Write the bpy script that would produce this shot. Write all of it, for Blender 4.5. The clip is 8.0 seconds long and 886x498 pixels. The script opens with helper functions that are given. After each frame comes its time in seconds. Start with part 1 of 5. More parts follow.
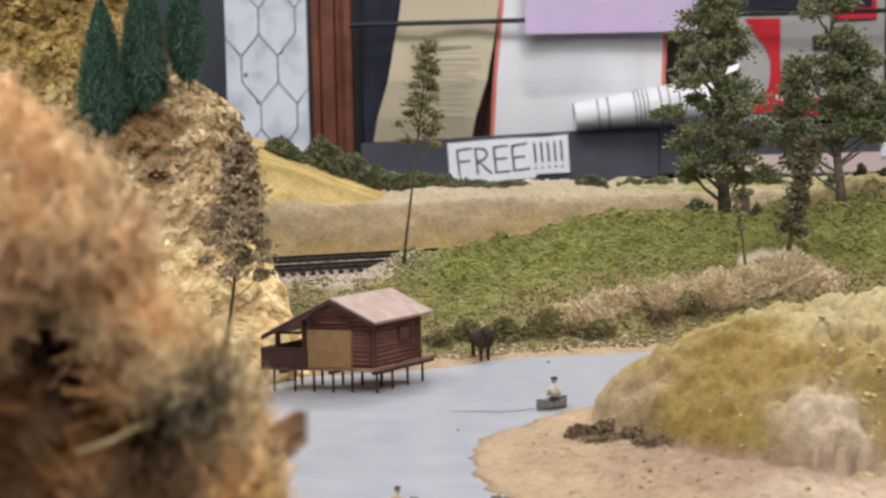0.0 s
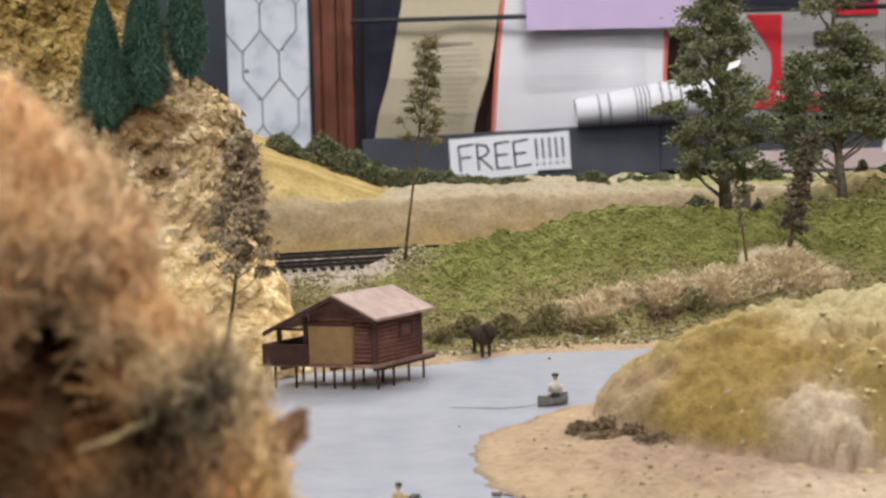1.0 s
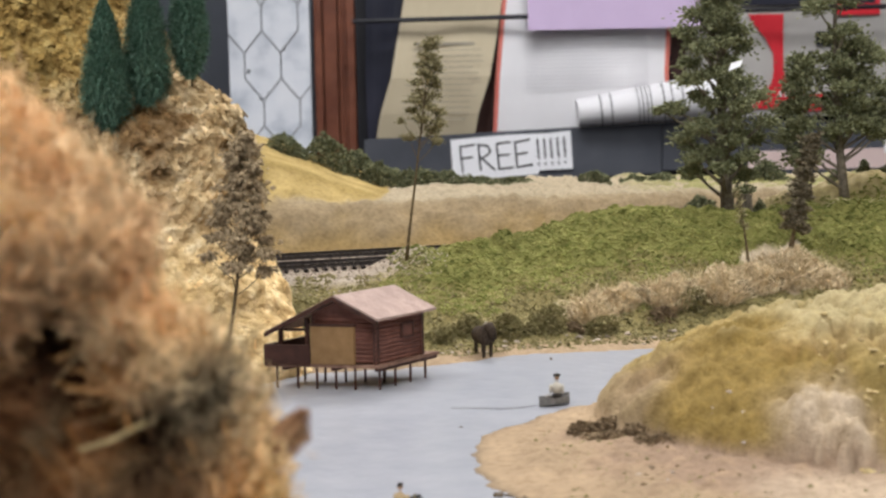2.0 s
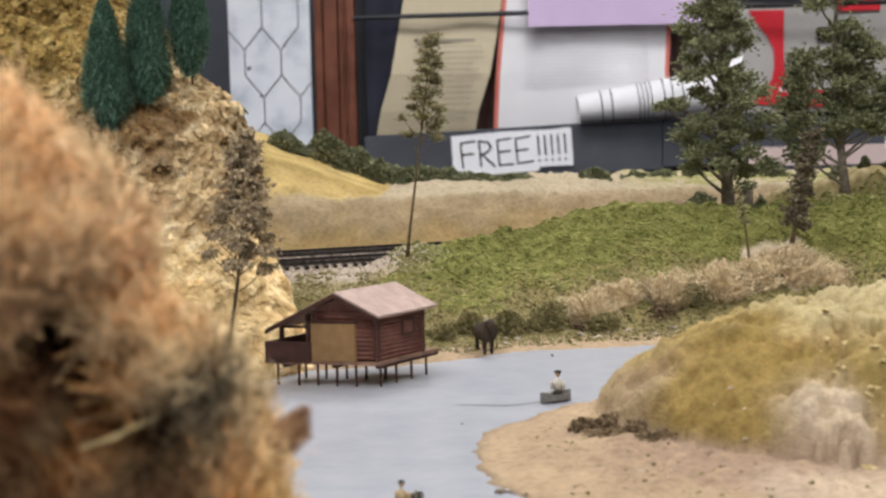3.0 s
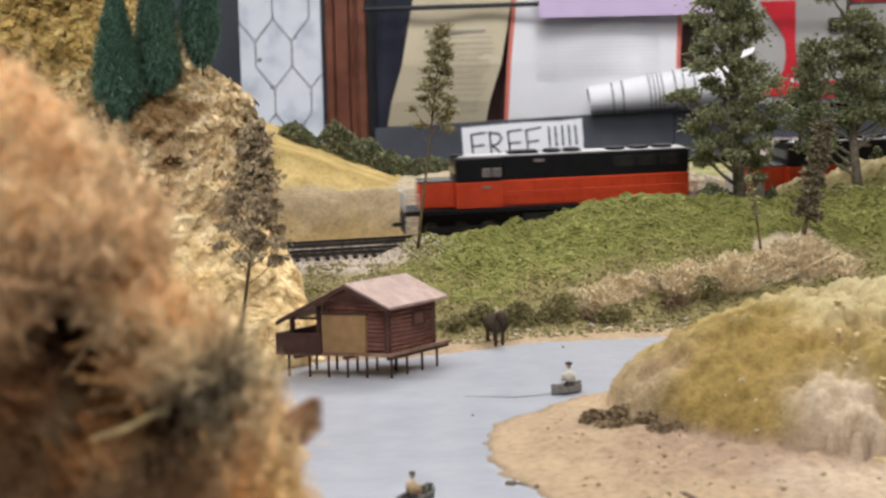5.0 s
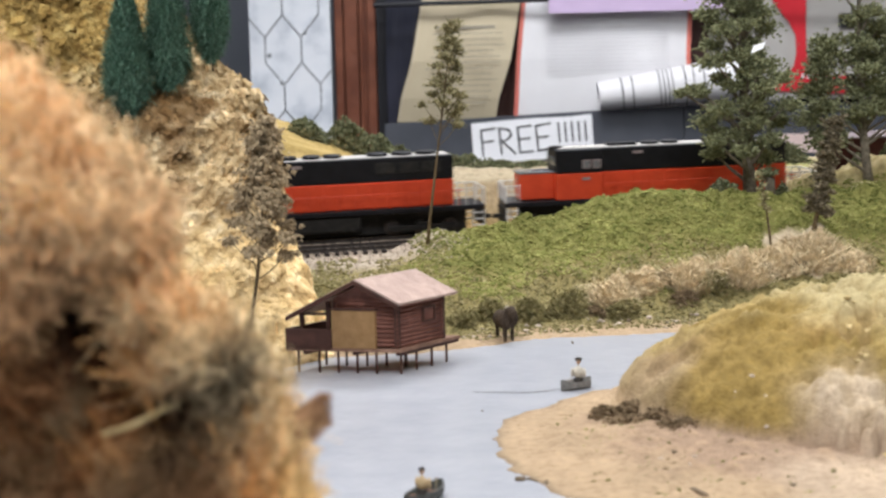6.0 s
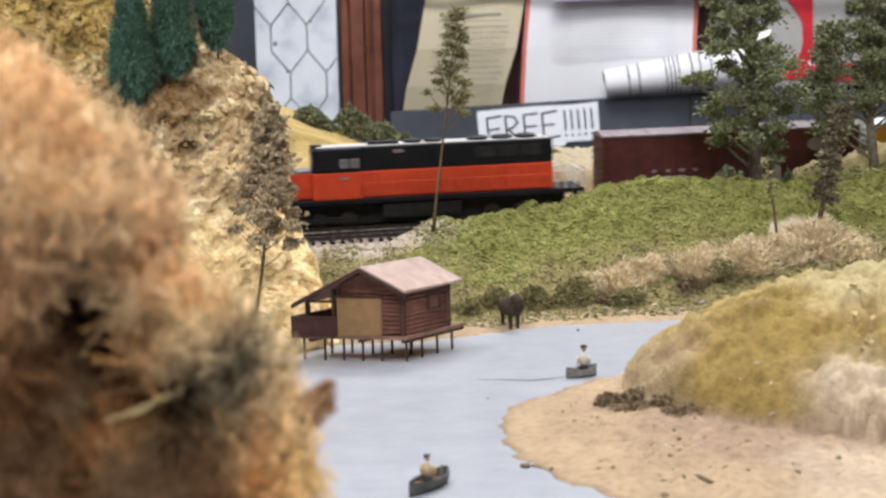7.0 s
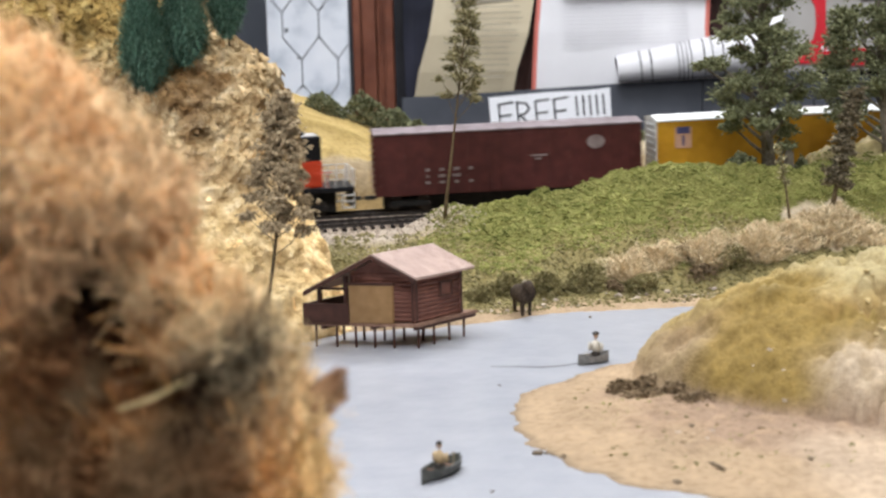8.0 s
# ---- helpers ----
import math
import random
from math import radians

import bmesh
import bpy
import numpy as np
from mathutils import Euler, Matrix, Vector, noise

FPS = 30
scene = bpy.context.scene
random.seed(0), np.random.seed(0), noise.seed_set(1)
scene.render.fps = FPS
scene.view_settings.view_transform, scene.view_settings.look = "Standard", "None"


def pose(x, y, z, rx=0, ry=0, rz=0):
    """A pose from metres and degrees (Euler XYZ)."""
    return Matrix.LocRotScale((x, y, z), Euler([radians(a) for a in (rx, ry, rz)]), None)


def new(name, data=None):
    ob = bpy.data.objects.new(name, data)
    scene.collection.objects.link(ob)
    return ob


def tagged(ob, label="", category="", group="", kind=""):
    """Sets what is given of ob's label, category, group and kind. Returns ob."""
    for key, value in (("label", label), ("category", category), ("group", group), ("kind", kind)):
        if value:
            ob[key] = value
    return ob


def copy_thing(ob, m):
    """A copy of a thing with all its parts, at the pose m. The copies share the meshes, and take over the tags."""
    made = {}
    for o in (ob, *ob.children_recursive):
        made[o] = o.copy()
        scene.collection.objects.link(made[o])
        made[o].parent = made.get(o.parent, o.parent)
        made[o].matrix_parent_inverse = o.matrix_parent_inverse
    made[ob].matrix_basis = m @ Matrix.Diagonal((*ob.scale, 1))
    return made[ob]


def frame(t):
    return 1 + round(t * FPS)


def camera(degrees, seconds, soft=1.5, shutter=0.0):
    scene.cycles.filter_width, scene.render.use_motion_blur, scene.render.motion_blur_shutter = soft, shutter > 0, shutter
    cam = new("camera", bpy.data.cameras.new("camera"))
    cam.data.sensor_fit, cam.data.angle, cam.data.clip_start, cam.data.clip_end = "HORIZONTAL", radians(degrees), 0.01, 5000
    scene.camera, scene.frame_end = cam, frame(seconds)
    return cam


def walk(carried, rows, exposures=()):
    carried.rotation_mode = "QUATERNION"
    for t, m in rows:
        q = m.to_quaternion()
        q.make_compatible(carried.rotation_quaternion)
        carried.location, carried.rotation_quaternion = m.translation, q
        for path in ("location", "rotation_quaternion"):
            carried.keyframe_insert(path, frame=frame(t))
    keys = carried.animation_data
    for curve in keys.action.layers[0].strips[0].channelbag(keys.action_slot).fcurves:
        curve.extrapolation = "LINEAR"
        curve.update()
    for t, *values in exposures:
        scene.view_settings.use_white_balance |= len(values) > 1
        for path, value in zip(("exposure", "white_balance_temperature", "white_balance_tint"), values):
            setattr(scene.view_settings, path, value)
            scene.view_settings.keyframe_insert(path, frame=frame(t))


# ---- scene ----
cam = camera(36.0, 8.0, soft=2.5, shutter=0.5)
cam.data.dof.use_dof = True
cam.data.dof.focus_distance = 0.87
cam.data.dof.aperture_fstop = 22.0
EYE = 1.142
ROWS = [
    (0.0, 0.0, 0.0, 0.0, 0.0, -5.94, 1.0),
    (0.5, -0.00007, -0.00006, 0.00019, -0.04, -5.969, 1.008),
    (1.0, 0.00011, -0.00046, 0.00032, 0.053, -6.102, 1.042),
    (1.5, 0.00022, -0.00061, 0.00041, 0.131, -6.049, 1.024),
    (3.0, 0.0001, -0.00014, 0.00054, 0.141, -6.242, 1.146),
    (3.5, 0.00014, 0.0, 0.00055, 0.197, -6.171, 1.194),
    (4.0, 0.0001, -0.00013, 0.00056, 0.269, -6.24, 1.164),
    (4.5, 0.00008, 0.00049, 0.00047, 0.391, -6.449, 1.198),
    (6.0, 0.00006, 0.00055, 0.00034, 0.986, -6.755, 1.246),
    (6.5, 0.00048, 0.00028, 0.00017, 1.097, -6.933, 1.335),
    (7.0, 0.00048, 0.00052, 0.00006, 1.239, -7.25, 1.317),
    (7.5, 0.00076, 0.0007, 0.00011, 1.44, -7.612, 1.425),
    (8.0, 0.00057, 0.00115, 0.00027, 1.722, -7.81, 1.507),
]
walk(cam, [(t, pose(x, y, EYE + z, 90 + pitch, roll, yaw)) for t, x, y, z, yaw, pitch, roll in ROWS],
     exposures=[(0.0, -0.08, 6270, 10), (4.5, -0.08, 6270, 10), (6.0, 0.18, 6120, 9), (8.0, 0.2, 6080, 9)])

# ---- light: an exhibition room lit by added ceiling panels, all out of view ----
world = bpy.data.worlds.new("room_world")
world.use_nodes = True
world.node_tree.nodes["Background"].inputs[0].default_value = (0.9, 0.95, 1.0, 1)
world.node_tree.nodes["Background"].inputs[1].default_value = 0.02
scene.world = world
PANELS = [(-0.9, 0.5, 17), (0.95, 1.0, 9), (0.2, 1.85, 34), (0.0, -0.75, 34)]
CEILING = 2.75


# ---- materials ----
def mat(name, cols, scale=300.0, rough=0.8, bump=0.3, metal=0.0, rnd=0.0, island=0.0, attr="", big=0.25, spec=0.3, emit=0.0):
    """Two scales of noise over a ramp of colours, with fine relief."""
    m = bpy.data.materials.new(name)
    m.use_nodes = True
    nt = m.node_tree
    n, l = nt.nodes, nt.links
    b = n["Principled BSDF"]
    tc = n.new("ShaderNodeTexCoord")
    nz = n.new("ShaderNodeTexNoise")
    nz.inputs["Scale"].default_value, nz.inputs["Detail"].default_value = scale, 6
    l.new(tc.outputs["Object"], nz.inputs["Vector"])
    rp = n.new("ShaderNodeValToRGB")
    els = rp.color_ramp.elements
    while len(els) < len(cols):
        els.new(0.5)
    for i, c in enumerate(cols):
        els[i].position = 0.32 + 0.36 * i / max(1, len(cols) - 1)
        els[i].color = (*c, 1)
    l.new(nz.outputs["Fac"], rp.inputs["Fac"])
    out = rp.outputs["Color"]

    def times(a, fac_socket, lo, hi):
        mr = n.new("ShaderNodeMapRange")
        mr.inputs["To Min"].default_value, mr.inputs["To Max"].default_value = lo, hi
        l.new(fac_socket, mr.inputs["Value"])
        mx = n.new("ShaderNodeMix")
        mx.data_type, mx.blend_type = "RGBA", "MULTIPLY"
        mx.inputs["Factor"].default_value = 1.0
        l.new(a, mx.inputs["A"])
        l.new(mr.outputs["Result"], mx.inputs["B"])
        return mx.outputs["Result"]

    if attr:
        at = n.new("ShaderNodeAttribute")
        at.attribute_name = attr
        mx = n.new("ShaderNodeMix")
        mx.data_type, mx.blend_type = "RGBA", "MULTIPLY"
        mx.inputs["Factor"].default_value = 1.0
        l.new(at.outputs["Color"], mx.inputs["A"])
        l.new(out, mx.inputs["B"])
        out = mx.outputs["Result"]
    if big:
        n2 = n.new("ShaderNodeTexNoise")
        n2.inputs["Scale"].default_value, n2.inputs["Detail"].default_value = scale * 0.13, 3
        l.new(tc.outputs["Object"], n2.inputs["Vector"])
        out = times(out, n2.outputs["Fac"], 1 - big * 1.6, 1 + big * 1.6)
    if rnd:
        oi = n.new("ShaderNodeObjectInfo")
        out = times(out, oi.outputs["Random"], 1 - rnd, 1 + rnd)
    if island:
        ge = n.new("ShaderNodeNewGeometry")
        out = times(out, ge.outputs["Random Per Island"], 1 - island, 1 + island)
    l.new(out, b.inputs["Base Color"])
    b.inputs["Roughness"].default_value = rough
    b.inputs["Metallic"].default_value = metal
    b.inputs["Specular IOR Level"].default_value = spec
    if emit:
        l.new(out, b.inputs["Emission Color"])
        b.inputs["Emission Strength"].default_value = emit
    if bump:
        n3 = n.new("ShaderNodeTexNoise")
        n3.inputs["Scale"].default_value, n3.inputs["Detail"].default_value = scale * 2.5, 4
        l.new(tc.outputs["Object"], n3.inputs["Vector"])
        bp = n.new("ShaderNodeBump")
        bp.inputs["Strength"].default_value = bump
        bp.inputs["Distance"].default_value = 0.6 / scale
        l.new(n3.outputs["Fac"], bp.inputs["Height"])
        l.new(bp.outputs["Normal"], b.inputs["Normal"])
    return m


M = {
    "ground": mat("scenery_ground", [(0.82, 0.8, 0.77), (1, 1, 1), (1.14, 1.13, 1.1)], 300, 0.95, 0.5, attr="tone", big=0.16, spec=0.1),
    "water": mat("painted_water", [(0.305, 0.312, 0.345), (0.36, 0.365, 0.393)], 60, 0.32, 0.05, big=0.06, spec=0.4),
    "cliff": mat("gold_plaster_rock", [(0.42, 0.30, 0.16), (0.56, 0.43, 0.245), (0.67, 0.545, 0.345), (0.80, 0.70, 0.50)], 120, 0.92, 0.7, attr="tone", big=0.3, spec=0.1),
    "turf": mat("green_turf", [(0.125, 0.135, 0.036), (0.205, 0.208, 0.062), (0.31, 0.295, 0.105)], 110, 0.95, 0.4, island=0.10, big=0.35, spec=0.05),
    "dry_turf": mat("dry_turf", [(0.13, 0.115, 0.046), (0.225, 0.195, 0.088), (0.36, 0.305, 0.165)], 400, 0.95, 0.4, island=0.22, big=0.3, spec=0.05),
    "lichen": mat("tan_lichen", [(0.56, 0.44, 0.265), (0.72, 0.59, 0.385), (0.82, 0.70, 0.49)], 400, 0.95, 0.3, island=0.2, big=0.2, spec=0.05),
    "bush": mat("olive_foam", [(0.075, 0.085, 0.048), (0.16, 0.17, 0.095), (0.27, 0.27, 0.16)], 500, 0.95, 0.6, island=0.4, big=0.3, spec=0.05),
    "leaf": mat("tree_foam", [(0.10, 0.112, 0.064), (0.225, 0.236, 0.13), (0.37, 0.37, 0.215)], 500, 0.95, 0.3, island=0.25, big=0.2, spec=0.05),
    "leaf_brown": mat("brown_foam", [(0.15, 0.135, 0.072), (0.30, 0.265, 0.145), (0.44, 0.39, 0.225)], 500, 0.95, 0.5, island=0.4, big=0.2, spec=0.05),
    "conifer": mat("bottle_brush_green", [(0.05, 0.115, 0.075), (0.105, 0.195, 0.135), (0.20, 0.295, 0.22)], 600, 0.9, 0.3, island=0.45, big=0.2, spec=0.1),
    "leaf_dark": mat("dead_brown_foam", [(0.085, 0.07, 0.045), (0.18, 0.15, 0.098), (0.30, 0.255, 0.175)], 500, 0.95, 0.5, island=0.35, big=0.2, spec=0.05),
    "scrub_brown": mat("dark_brown_scrub", [(0.08, 0.056, 0.032), (0.19, 0.135, 0.08), (0.34, 0.255, 0.16)], 500, 0.95, 0.5, island=0.4, big=0.3, spec=0.05),
    "leaf_rust": mat("rusty_foam", [(0.22, 0.165, 0.10), (0.37, 0.285, 0.175), (0.50, 0.40, 0.26)], 500, 0.95, 0.3, island=0.2, big=0.2, spec=0.05),
    "bark": mat("bark", [(0.10, 0.07, 0.04), (0.2, 0.15, 0.085)], 500, 0.9, 0.5, spec=0.1),
    "grey_bark": mat("grey_bark", [(0.13, 0.11, 0.085), (0.26, 0.225, 0.175)], 500, 0.9, 0.5, spec=0.1),
    "fibre": mat("coir_fibre", [(0.85, 0.85, 0.85), (1.1, 1.1, 1.1)], 300, 0.85, 0.0, attr="tone", island=0.15, big=0.1, spec=0.1),
    "fibre_base": mat("fibre_mat", [(0.6, 0.6, 0.6), (1.1, 1.1, 1.1)], 300, 0.95, 0.6, attr="tone", big=0.3, spec=0.05),
    "tuft": mat("brown_tuft", [(0.26, 0.135, 0.07), (0.44, 0.27, 0.15)], 400, 0.9, 0.3, island=0.3, spec=0.1),
    "cabin": mat("brown_cabin_plastic", [(0.130, 0.050, 0.034), (0.185, 0.076, 0.053)], 250, 0.55, 0.2, rnd=0.12, spec=0.3),
    "cabin_dark": mat("dark_cabin_trim", [(0.045, 0.018, 0.012), (0.075, 0.03, 0.02)], 250, 0.55, 0.2, spec=0.3),
    "cabin_roof": mat("pinkish_roof", [(0.36, 0.25, 0.21), (0.45, 0.325, 0.275)], 180, 0.6, 0.25, spec=0.3),
    "cabin_door": mat("ochre_door", [(0.26, 0.15, 0.06), (0.33, 0.195, 0.085)], 200, 0.6, 0.2, spec=0.3),
    "cabin_deck": mat("brown_deck", [(0.20, 0.11, 0.075), (0.30, 0.18, 0.13)], 250, 0.7, 0.2, rnd=0.15, spec=0.2),
    "orange": mat("orange_red_paint", [(0.52, 0.045, 0.012), (0.60, 0.062, 0.018)], 150, 0.42, 0.05, big=0.12, spec=0.4),
    "black": mat("black_paint", [(0.004, 0.004, 0.006), (0.008, 0.008, 0.011)], 150, 0.5, 0.05, spec=0.22),
    "grime": mat("dark_underframe", [(0.008, 0.008, 0.008), (0.022, 0.02, 0.018)], 300, 0.7, 0.2, spec=0.3),
    "silver": mat("silver_white_paint", [(0.5, 0.5, 0.49), (0.68, 0.68, 0.66)], 200, 0.45, 0.05, spec=0.4),
    "window": mat("cab_glass_grey", [(0.12, 0.12, 0.13), (0.2, 0.2, 0.21)], 100, 0.15, 0.0, spec=0.5),
    "maroon": mat("maroon_paint", [(0.062, 0.014, 0.013), (0.09, 0.022, 0.02)], 140, 0.5, 0.05, big=0.15, spec=0.35),
    "maroon_roof": mat("mauve_grey_roof", [(0.15, 0.11, 0.115), (0.24, 0.195, 0.205)], 140, 0.45, 0.05, spec=0.4),
    "yellow": mat("yellow_paint", [(0.46, 0.235, 0.012), (0.55, 0.29, 0.02)], 140, 0.45, 0.05, spec=0.35),
    "roof_white": mat("white_roof_paint", [(0.62, 0.62, 0.6), (0.78, 0.78, 0.76)], 120, 0.45, 0.05, spec=0.4),
    "rail": mat("weathered_rail", [(0.03, 0.024, 0.022), (0.07, 0.06, 0.055)], 300, 0.5, 0.1, metal=0.3),
    "tie": mat("dark_tie", [(0.016, 0.012, 0.01), (0.045, 0.035, 0.03)], 400, 0.85, 0.3, rnd=0.35, spec=0.1),
    "stone": mat("ballast_stone", [(0.28, 0.225, 0.175), (0.48, 0.40, 0.33)], 800, 0.95, 0.3, island=0.4, spec=0.1),
    "hill_stone": mat("straw_stone", [(0.40, 0.30, 0.14), (0.58, 0.46, 0.24)], 500, 0.95, 0.4, rnd=0.2, spec=0.1),
    "boat": mat("grey_boat", [(0.15, 0.145, 0.135), (0.25, 0.24, 0.225)], 500, 0.6, 0.2, spec=0.3),
    "canoe": mat("dark_canoe", [(0.06, 0.062, 0.055), (0.11, 0.11, 0.10)], 500, 0.6, 0.2, spec=0.3),
    "shirt": mat("painted_figurine", [(0.88, 0.88, 0.88), (1.05, 1.05, 1.05)], 600, 0.7, 0.1, attr="tone", big=0),
    "hide": mat("dark_hide", [(0.035, 0.024, 0.016), (0.075, 0.054, 0.038)], 700, 0.8, 0.2, spec=0.15),
    "hide_pale": mat("pale_mane", [(0.2, 0.17, 0.11), (0.32, 0.28, 0.2)], 700, 0.8, 0.2, spec=0.15),
    "paper": mat("white_paper", [(0.74, 0.73, 0.75), (0.80, 0.79, 0.81)], 9, 0.8, 0.0, big=0.04, spec=0.2),
    "sign_paper": mat("bright_white_paper", [(0.84, 0.84, 0.87), (0.89, 0.89, 0.92)], 9, 0.8, 0.0, big=0.03, spec=0.2),
    "paper_tan": mat("tan_paper", [(0.50, 0.43, 0.30), (0.56, 0.485, 0.345)], 9, 0.8, 0.0, big=0.06, spec=0.2),
    "paper_lilac": mat("lilac_paper", [(0.56, 0.44, 0.64), (0.62, 0.49, 0.70)], 9, 0.8, 0.0, big=0.05, spec=0.2),
    "paper_pink": mat("pink_paper", [(0.68, 0.53, 0.50), (0.74, 0.58, 0.55)], 9, 0.8, 0.0, big=0.05, spec=0.2),
    "paper_grey": mat("grey_paper", [(0.40, 0.38, 0.36), (0.46, 0.44, 0.42)], 9, 0.8, 0.0, big=0.05, spec=0.2),
    "red": mat("red_print", [(0.55, 0.018, 0.03), (0.64, 0.03, 0.045)], 12, 0.5, 0.0, big=0.06, spec=0.3),
    "red_edge": mat("coral_edge", [(0.58, 0.16, 0.12), (0.66, 0.2, 0.16)], 12, 0.6, 0.0, big=0.05, spec=0.3),
    "ink": mat("black_ink", [(0.015, 0.015, 0.018), (0.03, 0.03, 0.034)], 40, 0.6, 0.0, big=0),
    "ink_grey": mat("faint_print", [(0.30, 0.27, 0.22), (0.36, 0.33, 0.27)], 40, 0.7, 0.0, big=0),
    "ink_pale": mat("pale_rule", [(0.62, 0.61, 0.63), (0.66, 0.65, 0.67)], 40, 0.7, 0.0, big=0),
    "ledge": mat("charcoal_ledge", [(0.055, 0.060, 0.074), (0.085, 0.090, 0.108)], 8, 0.5, 0.02, big=0.25, spec=0.35),
    "rack": mat("black_rack", [(0.010, 0.010, 0.013), (0.022, 0.022, 0.028)], 10, 0.5, 0.02, spec=0.3),
    "navy": mat("navy_cover", [(0.012, 0.014, 0.026), (0.035, 0.036, 0.055)], 7, 0.35, 0.0, big=0.5, spec=0.4),
    "dark_brown": mat("dark_brown_cover", [(0.035, 0.016, 0.013), (0.07, 0.035, 0.03)], 9, 0.4, 0.0, big=0.4, spec=0.4),
    "post": mat("reddish_wood", [(0.11, 0.033, 0.017), (0.2, 0.07, 0.038)], 18, 0.45, 0.1, big=0.3, spec=0.35),
    "panel": mat("mottled_white_panel", [(0.50, 0.54, 0.61), (0.74, 0.77, 0.83), (0.80, 0.82, 0.87)], 14, 0.6, 0.05, big=0.1, spec=0.3),
    "wire": mat("grey_wire", [(0.16, 0.17, 0.19), (0.26, 0.27, 0.29)], 40, 0.45, 0.0, metal=0.5),
    "wall": mat("grey_blue_wall", [(0.16, 0.175, 0.21), (0.2, 0.215, 0.25)], 4, 0.8, 0.05, big=0.1, spec=0.2),
    "room": mat("plain_room_wall", [(0.5, 0.49, 0.47), (0.56, 0.55, 0.53)], 3, 0.85, 0.05, big=0.05, spec=0.2),
    "carpet": mat("grey_carpet", [(0.09, 0.09, 0.1), (0.15, 0.15, 0.16)], 90, 0.95, 0.4, spec=0.05),
    "fascia": mat("brown_fascia", [(0.12, 0.07, 0.04), (0.2, 0.12, 0.07)], 12, 0.6, 0.1, spec=0.3),
    "glow": mat("lamp_diffuser", [(0.9, 0.9, 0.88), (0.95, 0.95, 0.93)], 4, 0.6, 0.0, emit=3.0, big=0),
    "lamp_frame": mat("white_lamp_frame", [(0.7, 0.7, 0.7), (0.76, 0.76, 0.76)], 5, 0.5, 0.0, big=0.03),
    "blue_print": mat("dull_blue_print", [(0.06, 0.06, 0.16), (0.09, 0.09, 0.2)], 40, 0.5, 0.0, big=0),
    "faded_white": mat("faded_white_print", [(0.20, 0.15, 0.145), (0.30, 0.25, 0.245)], 160, 0.6, 0.0, big=0.2),
    "faded_pink": mat("faded_red_white_print", [(0.52, 0.30, 0.20), (0.58, 0.36, 0.26)], 160, 0.6, 0.0, big=0.2),
    "mud": mat("dark_stain", [(0.10, 0.075, 0.05), (0.2, 0.15, 0.1)], 300, 0.9, 0.2),
}


# ---- mesh helpers ----
def link_mesh(name, verts, faces, material, parent=None, label="", smooth=False, tone=None):
    me = bpy.data.meshes.new(name)
    me.from_pydata([tuple(v) for v in verts], [], [tuple(f) for f in faces])
    if tone is not None:
        at = me.color_attributes.new("tone", "FLOAT_COLOR", "POINT")
        at.data.foreach_set("color", np.hstack([np.asarray(tone, float), np.ones((len(verts), 1))]).ravel())
    me.polygons.foreach_set("use_smooth", [smooth] * len(me.polygons))
    me.materials.append(M[material])
    me.update()
    ob = new(name, me)
    if parent:
        ob.parent = parent
    if label:
        ob["label"] = label
    return ob


def part(name, bm, material, parent=None, label="", smooth=False):
    """One mesh object from a bmesh, under a thing or a part."""
    me = bpy.data.meshes.new(name)
    bmesh.ops.recalc_face_normals(bm, faces=bm.faces[:])
    bm.to_mesh(me)
    bm.free()
    me.polygons.foreach_set("use_smooth", [smooth] * len(me.polygons))
    me.materials.append(M[material])
    ob = new(name, me)
    if parent:
        ob.parent = parent
    if label:
        ob["label"] = label
    return ob


def thing(name, m, label, category, group="", kind=""):
    ob = new(name)
    ob.empty_display_size = 0.01
    ob.matrix_basis = m
    return tagged(ob, label, category, group, kind)


def box(bm, c, s, bevel=0.0, m=None):
    mm = Matrix.Translation(c) @ Matrix.Diagonal((*s, 1))
    if m is not None:
        mm = m @ mm
    r = bmesh.ops.create_cube(bm, size=1.0, matrix=mm)
    if bevel:
        es = list({e for v in r["verts"] for e in v.link_edges})
        bmesh.ops.bevel(bm, geom=es, offset=bevel, segments=2, affect="EDGES", profile=0.6)


def hexa(bm, p):
    """A solid from eight corners: four below, four above, in the same order round."""
    v = [bm.verts.new(q) for q in p]
    for f in ((0, 3, 2, 1), (4, 5, 6, 7), (0, 1, 5, 4), (1, 2, 6, 5), (2, 3, 7, 6), (3, 0, 4, 7)):
        bm.faces.new([v[i] for i in f])


def tube(bm, pts, radii, sides=6):
    """A tapered tube along points, closed at both ends."""
    pts = [Vector(p) for p in pts]
    if not hasattr(radii, "__len__"):
        radii = [radii] * len(pts)
    rings = []
    for i, p in enumerate(pts):
        d = (pts[min(i + 1, len(pts) - 1)] - pts[max(i - 1, 0)]).normalized()
        a = d.orthogonal().normalized() if abs(d.z) > 0.99 else d.cross(Vector((0, 0, 1))).normalized()
        b = d.cross(a)
        rings.append([bm.verts.new(p + radii[i] * (math.cos(k * math.tau / sides) * a + math.sin(k * math.tau / sides) * b)) for k in range(sides)])
    for r0, r1 in zip(rings, rings[1:]):
        for k in range(sides):
            bm.faces.new((r0[k], r0[(k + 1) % sides], r1[(k + 1) % sides], r1[k]))
    bm.faces.new(rings[0])
    bm.faces.new(rings[-1][::-1])


def rod(bm, a, b, r, sides=6):
    tube(bm, [a, b], r, sides)


def one_box(name, c, s, material, parent=None, label="", bevel=0.0):
    bm = bmesh.new()
    box(bm, c, s, bevel)
    return part(name, bm, material, parent, label)


